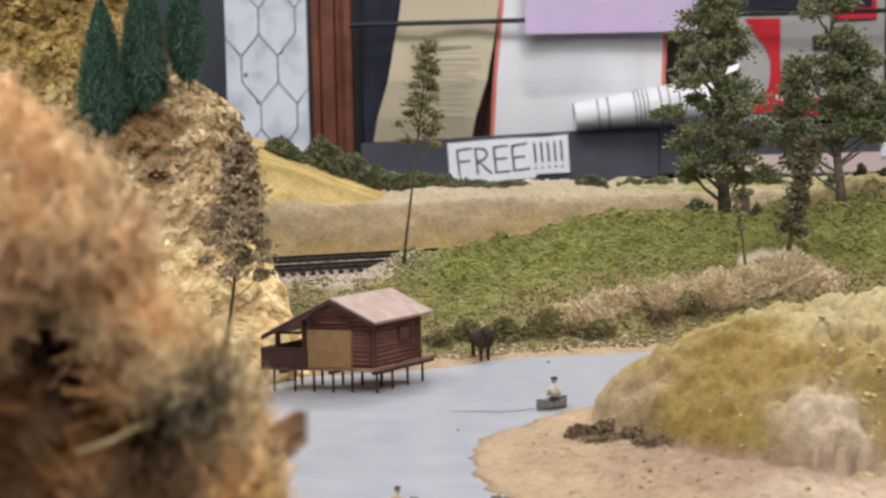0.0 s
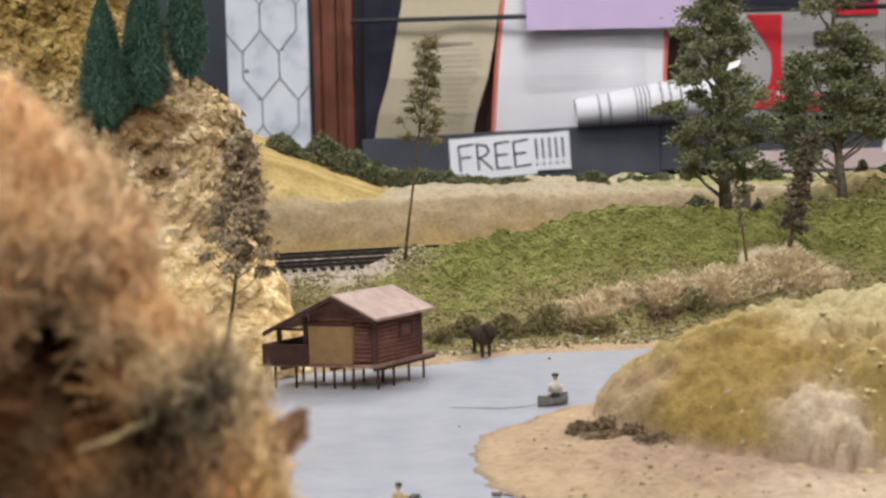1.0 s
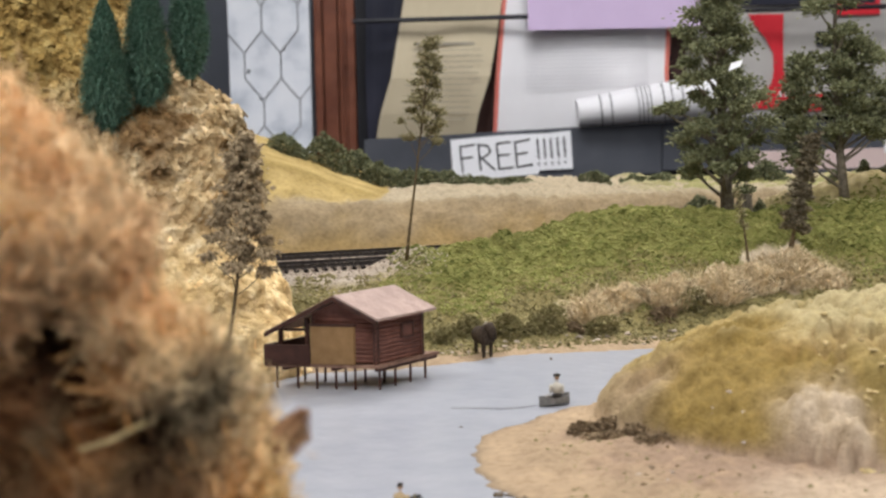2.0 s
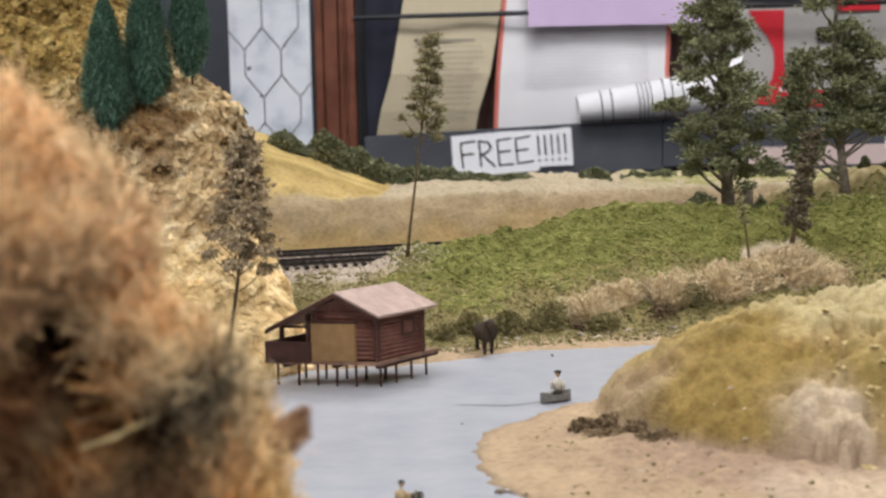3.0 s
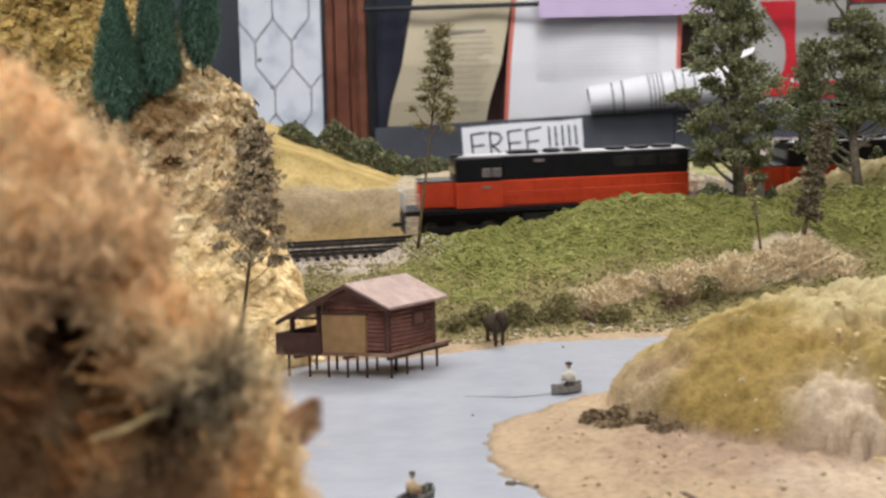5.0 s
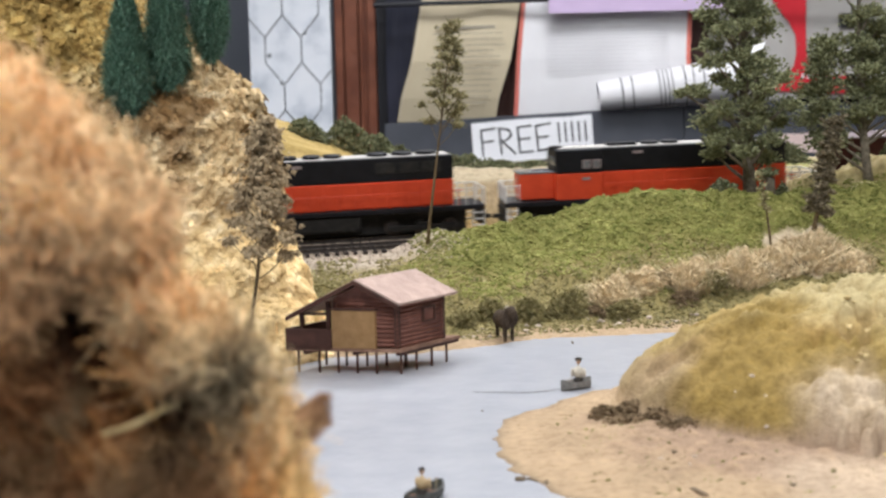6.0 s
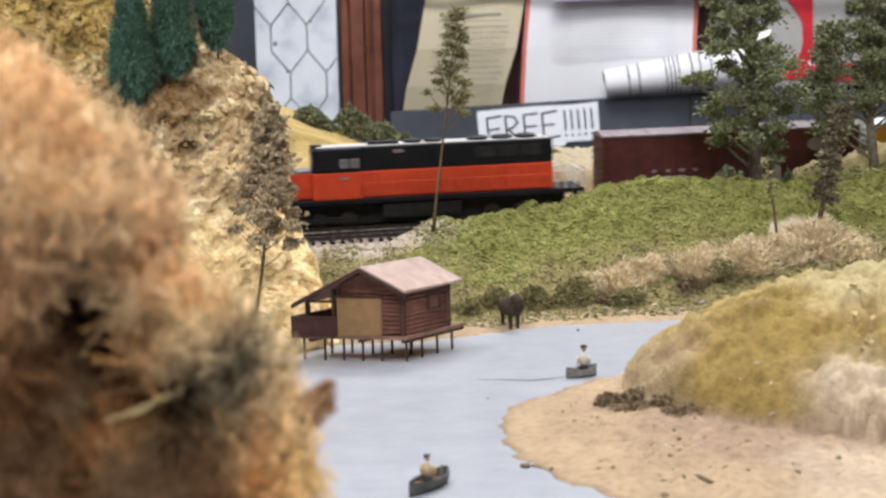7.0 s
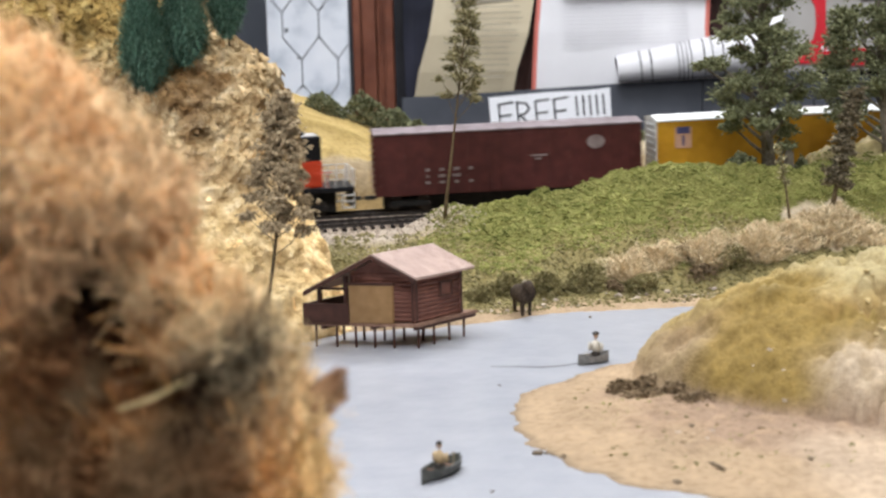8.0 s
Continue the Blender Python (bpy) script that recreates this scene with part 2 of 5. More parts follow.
_b = bmesh.new()
bmesh.ops.create_icosphere(_b, subdivisions=1, radius=1.0)
ICO_V = np.array([v.co for v in _b.verts])
ICO_F = np.array([[v.index for v in f.verts] for f in _b.faces])
_b.free()
RNG = np.random.default_rng(7)


def clumps(name, centres, sizes, material, parent=None, label="", jitter=0.35, flat=1.0):
    """Many small uneven foam crumbs joined into one mesh."""
    c = np.asarray(centres, float)
    s = np.asarray(sizes, float)
    n, k = len(c), len(ICO_V)
    v = ICO_V[None] * (1 + jitter * RNG.uniform(-1, 1, (n, k, 1))) + jitter * 0.5 * RNG.uniform(-1, 1, (n, k, 3))
    v = v * (s[:, None, None] * RNG.uniform(0.7, 1.3, (n, 1, 3)))
    v[:, :, 2] *= flat
    v += c[:, None, :]
    f = ICO_F[None] + (np.arange(n) * k)[:, None, None]
    return link_mesh(name, v.reshape(-1, 3), f.reshape(-1, 3).tolist(), material, parent, label)


def sprigs(name, centres, ways, sizes, material, parent=None, label=""):
    """Many small pointed leaf crumbs, each drawn out along its own way, joined into one mesh."""
    c, w = np.asarray(centres, float), np.asarray(ways, float)
    w = w / np.maximum(1e-9, np.linalg.norm(w, axis=1, keepdims=True))
    n = len(c)
    u = np.cross(w, RNG.normal(size=(n, 3)))
    u /= np.maximum(1e-9, np.linalg.norm(u, axis=1, keepdims=True))
    k = np.cross(w, u)
    z = np.asarray(sizes, float)[:, None]
    wide, thin = z * RNG.uniform(0.35, 0.75, (n, 1)), z * RNG.uniform(0.2, 0.45, (n, 1))
    mid = c + w * z * RNG.uniform(-0.3, 0.3, (n, 1))
    v = np.stack([c - w * z, mid + u * wide, mid + k * thin, mid - u * wide, mid - k * thin, c + w * z], 1)
    f = np.array([(0, 2, 1), (0, 3, 2), (0, 4, 3), (0, 1, 4), (5, 1, 2), (5, 2, 3), (5, 3, 4), (5, 4, 1)])
    f = f[None] + (np.arange(n) * 6)[:, None, None]
    return link_mesh(name, v.reshape(-1, 3), f.reshape(-1, 3).tolist(), material, parent, label)


def interp(x, xs, ys):
    return float(np.interp(x, xs, ys))


def fbm(x, y, z, s, o=4):
    return noise.fractal(Vector((x * s, y * s, z * s)), 1.0, 2.1, o, noise_basis="PERLIN_ORIGINAL")


def smooth(a, b, x):
    t = min(1.0, max(0.0, (x - a) / (b - a)))
    return t * t * (3 - 2 * t)


# ---- the lie of the land ----
def track_y(x):
    return 1.008 + 0.14 * x - (0.3 * x * x if x < 0 else 0.0)


def rail_z(x):
    return 1.0360 + 0.018 * (x + 0.04)


def siding(x):
    """How far the nearer track lies before the main one; the two join behind the bank."""
    return 0.046 * (1 - smooth(0.05, 0.25, x))


SHORE = ([-1, -0.12, -0.06, -0.01, 0.035, 0.126, 0.3, 2.4], [0.70, 0.71, 0.72, 0.731, 0.760, 0.7745, 0.765, 0.77])
CREST = ([-0.2, -0.062, -0.027, 0.0046, 0.05, 0.0839, 0.1235, 0.2024, 0.3145, 0.5, 2.4], [1.026, 1.031, 1.0452, 1.0483, 1.0552, 1.0625, 1.069, 1.066, 1.070, 1.069, 1.068])
SAND, GREEN, OLIVE = (0.365, 0.265, 0.168), (0.17, 0.165, 0.05), (0.22, 0.18, 0.075)
GOLD, STRAW, BANK = (0.30, 0.215, 0.078), (0.41, 0.30, 0.122), (0.26, 0.195, 0.115)
PALE, GRAVEL, RUST, BLANCHED = (0.34, 0.28, 0.19), (0.40, 0.335, 0.265), (0.36, 0.21, 0.08), (0.58, 0.465, 0.34)


def lerp3(a, b, t):
    return tuple(p + (q - p) * t for p, q in zip(a, b))


def beach_in(x, y):
    """How far inside the near beach a place lies."""
    dx = x - min(max(x, 0.12), 0.7)
    return 0.112 - math.hypot(dx, y - 0.53) + 0.008 * fbm(x, y, 3, 45, 3)


def hill_d(x, y):
    dx = (x - min(max(x, 0.215), 0.7)) / 0.15
    dy = (y - 0.592) / (0.088 if y > 0.592 else 0.112)
    return math.hypot(dx, dy)


def bare(x, y):
    """The pale bare patch high on the bank between the lichen tufts."""
    return math.exp(-(((x - 0.208) / 0.024) ** 4 + ((y - 0.862) / 0.022) ** 4)) + 0.25 * fbm(x, y, 21, 80, 2)


def land(x, y):
    """Height and base colour of the ground at a place."""
    n1, n2 = fbm(x, y, 0, 30), fbm(x, y, 5, 120)
    z, col = 0.985, (0.36, 0.34, 0.3)
    d = y - interp(x, *SHORE) - 0.006 * fbm(x, y, 2, 50, 3)
    if d > -0.02:
        crest = interp(x, *CREST) + 0.003 * n1
        yt, zr = track_y(x), rail_z(x)
        zb = 0.996 + 0.004 * smooth(-0.01, 0.0, d) + 0.003 * smooth(0, 0.02, d)
        up = smooth(0.018, max(0.06, 0.955 - interp(x, *SHORE)), d)
        zb += (crest - 1.003) * up ** 0.8 + 0.0025 * n1 * min(1, max(0, d) * 30)
        green = smooth(0.35, 0.6, up + 0.25 * n1) * smooth(-0.05, 0.0, x + 0.02 * n1)
        col = lerp3(SAND, lerp3(OLIVE, GREEN, green), smooth(0.012, 0.03, d + 0.004 * n1))
        col = lerp3(col, (0.47, 0.385, 0.275), smooth(0.35, 0.65, bare(x, y)))
        lay = siding(x)
        start = min(0.945, yt - lay - 0.034)
        if y > start:
            past = y - yt
            bed = zr - 0.0052
            zf = zb + (bed - 0.0015 - zb) * smooth(start, max(start + 0.012, yt - lay - 0.02), y)
            rear = bed + (1.067 + 0.0045 * n1 + 0.003 * n2 - bed) * smooth(0.028, 0.085, past + 0.006 * n1)
            zb = zf if past < 0 else rear
            if -lay - 0.03 < past < 0.03:
                col = GRAVEL
                zb = bed - 0.0015 * smooth(-0.016, -0.034, past) if -lay - 0.02 < past < 0.02 else zb
            elif past > 0.09 and x > 0.12:
                col = lerp3(PALE, (0.24, 0.225, 0.09), smooth(-0.1, 0.25, n1) * smooth(0.12, 0.22, x))
            elif past > 0:
                col = lerp3(lerp3(BANK, (0.24, 0.165, 0.07), smooth(0.07, 0.04, past + 0.02 * n1)), PALE, smooth(0.07, 0.095, past + 0.01 * n1))
            berm = interp(x, [0.235, 0.2585, 0.275, 0.294, 0.322, 0.5, 0.7], [0, 0.003, 0.008, 0.0145, 0.016, 0.014, 0.0])
            ridge = smooth(0.972, 0.998, y + 0.004 * n1) * smooth(yt - 0.019, yt - 0.027, y)
            if berm > 0 and ridge > 0:
                zb = max(zb, zb + (crest + berm + 0.003 * n2 - zb) * ridge)
                col = lerp3(col, lerp3((0.27, 0.215, 0.10), (0.42, 0.34, 0.19), smooth(-0.2, 0.4, n2)), ridge)
            if past < 0:
                col = lerp3(col, (0.50, 0.42, 0.27), 0.85 * smooth(0.945, 0.953, y + 0.004 * n1) * smooth(0.984, 0.975, y + 0.004 * n2) * smooth(0.12, 0.16, x))
            zh = 1.062 + 0.37 * (-0.046 - x) + 0.003 * n1
            zh = min(zh, 1.17)
            rise = smooth(0.08, 0.15, past + 0.2 * max(0, -0.05 - x))
            if zh > 1.064 and rise > 0:
                zb = zb + max(0.0, zh - zb) * rise
                col = lerp3(col, lerp3(STRAW, GOLD, smooth(-0.3, 0.3, n1)), smooth(0.02, 0.3, rise))
        if x < 0.0 and 0.87 < y < yt - 0.02:
            col = lerp3(col, GRAVEL, smooth(0.87, 0.90, y + 0.02 * n1) * smooth(-0.005, -0.03, x))
        if green > 0.1 and y < yt - 0.03:
            zb += (0.0038 * fbm(x, y, 11, 85, 3) + 0.0010 * fbm(x, y, 12, 210, 2)) * green
        z = max(z, zb)
    b = beach_in(x, y)
    if b > -0.02:
        zb = 0.996 + 0.0045 * smooth(-0.012, 0.004, b) + 0.006 * smooth(0.0, 0.08, b) + 0.0014 * n2 * smooth(0, 0.02, b)
        if zb > z:
            z = zb
            col = lerp3((0.17, 0.13, 0.09), lerp3(lerp3(SAND, (0.26, 0.18, 0.125), 0.9 * smooth(0.032, 0.07, b + 0.025 * n1)), (0.33, 0.23, 0.15), smooth(0.15, 0.5, n2) * smooth(0.03, 0.06, b)), smooth(-0.002, 0.006, b))
    if b > 0.0 and z < 1.02:
        col = lerp3(col, (0.46, 0.355, 0.255), 0.8 * smooth(0.095, 0.125, x + 0.01 * n1) * smooth(0.50, 0.47, y + 0.01 * n2))
    h = hill_d(x, y) + 0.06 * n1
    if h < 1.05:
        q = max(0.0, 1 - h * h)
        zb = 1.003 + 0.0525 * q ** 0.55 + 0.006 * n1 + 0.0026 * n2 + 0.0045 * fbm(x, y, 13, 62, 3) + 0.0011 * fbm(x, y, 14, 230, 4) - 0.0022 * smooth(0.75, 0.95, 1 - abs(fbm(x, y, 33, 75, 2)) * 2)
        if zb > z:
            blend = smooth(0.0, 0.12, zb - 1.003)
            hill = lerp3(STRAW, (0.285, 0.215, 0.082), smooth(-0.35, 0.35, fbm(x, y, 9, 22)))
            hill = lerp3(hill, (0.29, 0.225, 0.075), 0.7 * smooth(0.1, 0.6, fbm(x, y, 19, 28)))
            # the left front's shade and the lit top are painted into the hill colour
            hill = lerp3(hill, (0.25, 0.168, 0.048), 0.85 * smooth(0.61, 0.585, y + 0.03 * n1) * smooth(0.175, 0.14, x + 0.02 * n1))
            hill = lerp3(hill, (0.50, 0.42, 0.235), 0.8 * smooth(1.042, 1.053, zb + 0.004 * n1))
            slump = math.exp(-(((x - 0.142 - 0.15 * (0.49 - y)) / 0.016) ** 4 + ((y - 0.485) / 0.033) ** 4))
            east = smooth(0.132, 0.155, x + 0.03 * n1)
            front = smooth(0.58, 0.545, y + 0.02 * n1) * east
            crack = smooth(0.66, 0.9, 1 - abs(fbm(x, y, 31, 40, 3)) * 2.2) * east * smooth(0.62, 0.56, y)
            hill = lerp3(hill, RUST, 0.3 * front * smooth(0.0, 0.3, n1))
            hill = lerp3(hill, (0.27, 0.185, 0.075), 0.8 * crack)
            hill = lerp3(hill, lerp3((0.42, 0.325, 0.22), BLANCHED, smooth(-0.4, 0.2, n2)), 0.9 * min(1, 1.2 * slump))
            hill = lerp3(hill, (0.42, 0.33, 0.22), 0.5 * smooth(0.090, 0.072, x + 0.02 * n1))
            dell = math.exp(-(((x - 0.082) / 0.016) ** 2 + ((y - 0.575) / 0.02) ** 2))
            hill = lerp3(hill, (0.30, 0.21, 0.13), 0.7 * dell)
            hill = tuple(0.9 * v for v in hill)
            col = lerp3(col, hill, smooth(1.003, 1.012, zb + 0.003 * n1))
            zb += 0.008 * slump - 0.004 * crack
            z = zb
    return z, col


def axis(stops):
    """Grid lines, close where it matters."""
    out = []
    for a, b, step in stops:
        out += list(np.arange(a, b - step * 0.5, step))
    return out + [stops[-1][1]]


GX = axis([(-1.3, -0.4, 0.05), (-0.4, -0.2, 0.01), (-0.2, 0.04, 0.0028), (0.04, 0.21, 0.0015), (0.21, 0.42, 0.0028), (0.42, 0.6, 0.012), (0.6, 2.4, 0.06)])
GY = axis([(0.12, 0.40, 0.02), (0.40, 0.44, 0.003), (0.44, 0.65, 0.0018), (0.65, 1.30, 0.003), (1.30, 1.36, 0.02)])


def build_ground():
    verts, tone = [], []
    for y in GY:
        for x in GX:
            z, c = land(x, y)
            verts.append((x, y, z))
            tone.append(c)
    w = len(GX)
    faces = [(j * w + i, j * w + i + 1, (j + 1) * w + i + 1, (j + 1) * w + i) for j in range(len(GY) - 1) for i in range(w - 1)]
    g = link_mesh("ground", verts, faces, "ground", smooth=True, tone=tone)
    tagged(g, "model landscape of sand, turf banks and straw hills", "ground", kind="structure")


build_ground()
water = one_box("water", (0.55, 0.47, 0.994), (3.68, 0.70, 0.012), "water")
tagged(water, "flat grey-blue painted lake with a dull sheen", "water", kind="structure")


def mound(name, zs, xs, ys, rs, x_left, material, nu, nv, relief, colour, label, z0, z1):
    """A steep hillside whose end rounds off to the right: a swept front, displaced by noise."""
    verts, tone = [], []
    for j in range(nv):
        z = z0 + (z1 - z0) * j / (nv - 1)
        xr, yf, r = interp(z, zs, xs), interp(z, zs, ys), interp(z, zs, rs)
        run = xr - r - x_left
        total = run * 2 + math.pi * r
        for i in range(nu):
            u = i / (nu - 1)
            s = total * (1 - (1 - u) ** 1.0)
            if s < run:
                x, y, nx, ny = x_left + s, yf, 0, -1
            elif s < run + math.pi * r:
                a = (s - run) / r - math.pi / 2
                x, y, nx, ny = xr - r + r * math.cos(a), yf + r + r * math.sin(a), math.cos(a), math.sin(a)
            else:
                x, y, nx, ny = xr - r - (s - run - math.pi * r), yf + 2 * r, 0, 1
            d = relief(x, y, z)
            verts.append((x + nx * d, y + ny * d, z + 0.3 * abs(d)))
            tone.append(colour(x, y, z, d))
    faces = [(j * nu + i, j * nu + i + 1, (j + 1) * nu + i + 1, (j + 1) * nu + i) for j in range(nv - 1) for i in range(nu - 1)]
    faces.append([(nv - 1) * nu + i for i in range(nu)])
    ob = link_mesh(name, verts, faces, material, smooth=False, tone=tone)
    return tagged(ob, label, "hillside", kind="structure")


def cliff_relief(x, y, z):
    a = fbm(x, y, z * 0.8, 22, 4)
    b = 1 - abs(fbm(x, y, z * 0.6, 60, 4)) * 2
    c = fbm(x, y, z, 200, 3)
    runs = fbm(x, y, z * 0.35, 85, 3)
    rough = smooth(1.05, 1.095, z)
    return 0.008 * a + rough * (0.005 * b + 0.0022 * c) + (1 - rough) * (0.0042 * runs + 0.0008 * c)


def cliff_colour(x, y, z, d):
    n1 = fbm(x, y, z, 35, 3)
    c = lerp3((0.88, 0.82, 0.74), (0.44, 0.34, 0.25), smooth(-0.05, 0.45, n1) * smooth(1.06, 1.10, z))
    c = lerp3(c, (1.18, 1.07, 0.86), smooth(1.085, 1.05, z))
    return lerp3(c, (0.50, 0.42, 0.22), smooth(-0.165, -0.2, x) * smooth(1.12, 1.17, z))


CLIFF_Z = [0.98, 1.0, 1.03, 1.064, 1.1, 1.1375, 1.161, 1.2, 1.27]
CLIFF_X = [-0.072, -0.075, -0.087, -0.1045, -0.1115, -0.1255, -0.153, -0.188, -0.225]
CLIFF_Y = [0.676, 0.680, 0.704, 0.725, 0.744, 0.762, 0.780, 0.812, 0.85]
CLIFF_R = [0.05, 0.05, 0.046, 0.045, 0.04, 0.036, 0.034, 0.03, 0.022]
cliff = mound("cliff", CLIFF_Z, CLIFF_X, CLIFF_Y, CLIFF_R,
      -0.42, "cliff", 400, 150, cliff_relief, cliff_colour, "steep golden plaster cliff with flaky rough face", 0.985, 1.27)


def build_flakes():
    """Thin chips stuck all over the cliff face."""
    rng = np.random.default_rng(11)
    verts, faces, tone = [], [], []
    while len(faces) < 6000:
        z = rng.uniform(1.0, 1.24)
        if rng.random() > 0.06 + 0.94 * smooth(1.06, 1.11, z):
            continue
        xr, yf, r = interp(z, CLIFF_Z, CLIFF_X), interp(z, CLIFF_Z, CLIFF_Y), interp(z, CLIFF_Z, CLIFF_R)
        s = rng.uniform(-0.16, r * 2.4)
        if s < 0:
            x, y, nx, ny = xr - r + s, yf, 0.0, -1.0
        else:
            a = s / r - math.pi / 2
            x, y, nx, ny = xr - r + r * math.cos(a), yf + r + r * math.sin(a), math.cos(a), math.sin(a)
        d = cliff_relief(x, y, z)
        p = np.array([x + nx * (d + 0.0004), y + ny * (d + 0.0004), z + 0.3 * abs(d)])
        n = np.array([nx, ny, 0.35]) + rng.normal(size=3) * 0.27
        n /= np.linalg.norm(n)
        u = np.cross(n, rng.normal(size=3))
        u /= np.linalg.norm(u)
        v = np.cross(n, u)
        big = rng.random() ** 3
        lu, lv = 0.0012 + 0.0046 * big * rng.uniform(0.5, 1), 0.0006 + 0.0026 * big * rng.uniform(0.5, 1)
        i = len(verts)
        verts += [p - u * lu - v * lv * 0.6, p + u * lu * 0.7 - v * lv, p + u * lu + v * lv * 0.5, p - u * lu * 0.6 + v * lv]
        faces.append((i, i + 1, i + 2, i + 3))
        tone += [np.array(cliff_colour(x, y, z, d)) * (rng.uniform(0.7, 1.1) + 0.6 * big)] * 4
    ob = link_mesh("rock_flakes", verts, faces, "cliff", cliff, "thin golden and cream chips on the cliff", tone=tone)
    tagged(ob, kind="stuff")


build_flakes()


# ---- foreground fibre hillside ----
FUZZ_Z = [0.95, 1.0666, 1.0758, 1.0825, 1.0892, 1.0954, 1.0995, 1.1061, 1.1169, 1.1235, 1.129, 1.1365, 1.143, 1.1494, 1.157, 1.2]
FUZZ_X = [-0.037, -0.0380, -0.0405, -0.0412, -0.0455, -0.0500, -0.0560, -0.0590, -0.0612, -0.0660, -0.0720, -0.0800, -0.0885, -0.0985, -0.1050, -0.112]
FUZZ_Y = [0.235] * 2 + [0.241] * 5 + [0.244] * 5 + [0.248] * 4
FUZZ_R = [0.02] * 15 + [0.015]


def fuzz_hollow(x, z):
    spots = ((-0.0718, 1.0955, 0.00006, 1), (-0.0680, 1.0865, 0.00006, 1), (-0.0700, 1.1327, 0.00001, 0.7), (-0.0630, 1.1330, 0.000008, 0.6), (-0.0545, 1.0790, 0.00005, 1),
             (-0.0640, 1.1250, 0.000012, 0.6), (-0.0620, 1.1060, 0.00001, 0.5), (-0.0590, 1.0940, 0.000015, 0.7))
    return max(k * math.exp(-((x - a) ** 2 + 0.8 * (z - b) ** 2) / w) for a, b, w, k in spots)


def fuzz_relief(x, y, z):
    return -0.020 * fuzz_hollow(x, z) + 0.0042 * fbm(x, y, z, 70, 3) + 0.0044 * fbm(x, y, z, 150, 2)


def fuzz_colour(x, y, z, d):
    n1, n2 = fbm(x, y, z, 70, 3), fbm(x, y, z + 4, 85, 4)
    c = lerp3((0.70, 0.35, 0.12), (0.96, 0.72, 0.40), smooth(-0.3, 0.15, n1))
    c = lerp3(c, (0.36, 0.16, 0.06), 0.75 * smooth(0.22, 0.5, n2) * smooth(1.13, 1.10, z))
    moss = max(math.exp(-((x + 0.0475) ** 2 + (z - 1.0865) ** 2) / 0.000045), math.exp(-((x + 0.0550) ** 2 + (z - 1.122) ** 2) / 0.00006))
    c = lerp3(c, (0.95, 0.71, 0.44), 0.5 * smooth(1.094, 1.108, z))
    c = lerp3(c, (0.86, 0.62, 0.27), 0.8 * smooth(-0.043, -0.037, x))
    c = lerp3(c, (0.93, 0.67, 0.38), 0.75 * math.exp(-((x + 0.071) ** 2 + (z - 1.110) ** 2) / 0.00010))
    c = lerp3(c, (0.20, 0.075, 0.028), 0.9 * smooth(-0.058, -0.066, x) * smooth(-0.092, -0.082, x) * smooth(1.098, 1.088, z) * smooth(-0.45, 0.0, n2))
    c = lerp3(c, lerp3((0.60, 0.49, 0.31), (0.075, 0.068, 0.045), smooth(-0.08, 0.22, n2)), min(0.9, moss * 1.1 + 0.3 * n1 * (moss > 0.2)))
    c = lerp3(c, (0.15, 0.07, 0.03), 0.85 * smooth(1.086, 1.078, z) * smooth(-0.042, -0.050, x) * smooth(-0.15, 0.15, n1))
    # shade of the hollows, put into the fibre colour as near-black
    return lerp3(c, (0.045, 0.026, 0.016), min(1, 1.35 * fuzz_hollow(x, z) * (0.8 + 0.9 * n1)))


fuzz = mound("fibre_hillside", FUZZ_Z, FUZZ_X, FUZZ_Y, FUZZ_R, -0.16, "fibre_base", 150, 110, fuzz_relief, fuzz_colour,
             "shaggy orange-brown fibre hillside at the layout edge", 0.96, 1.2)


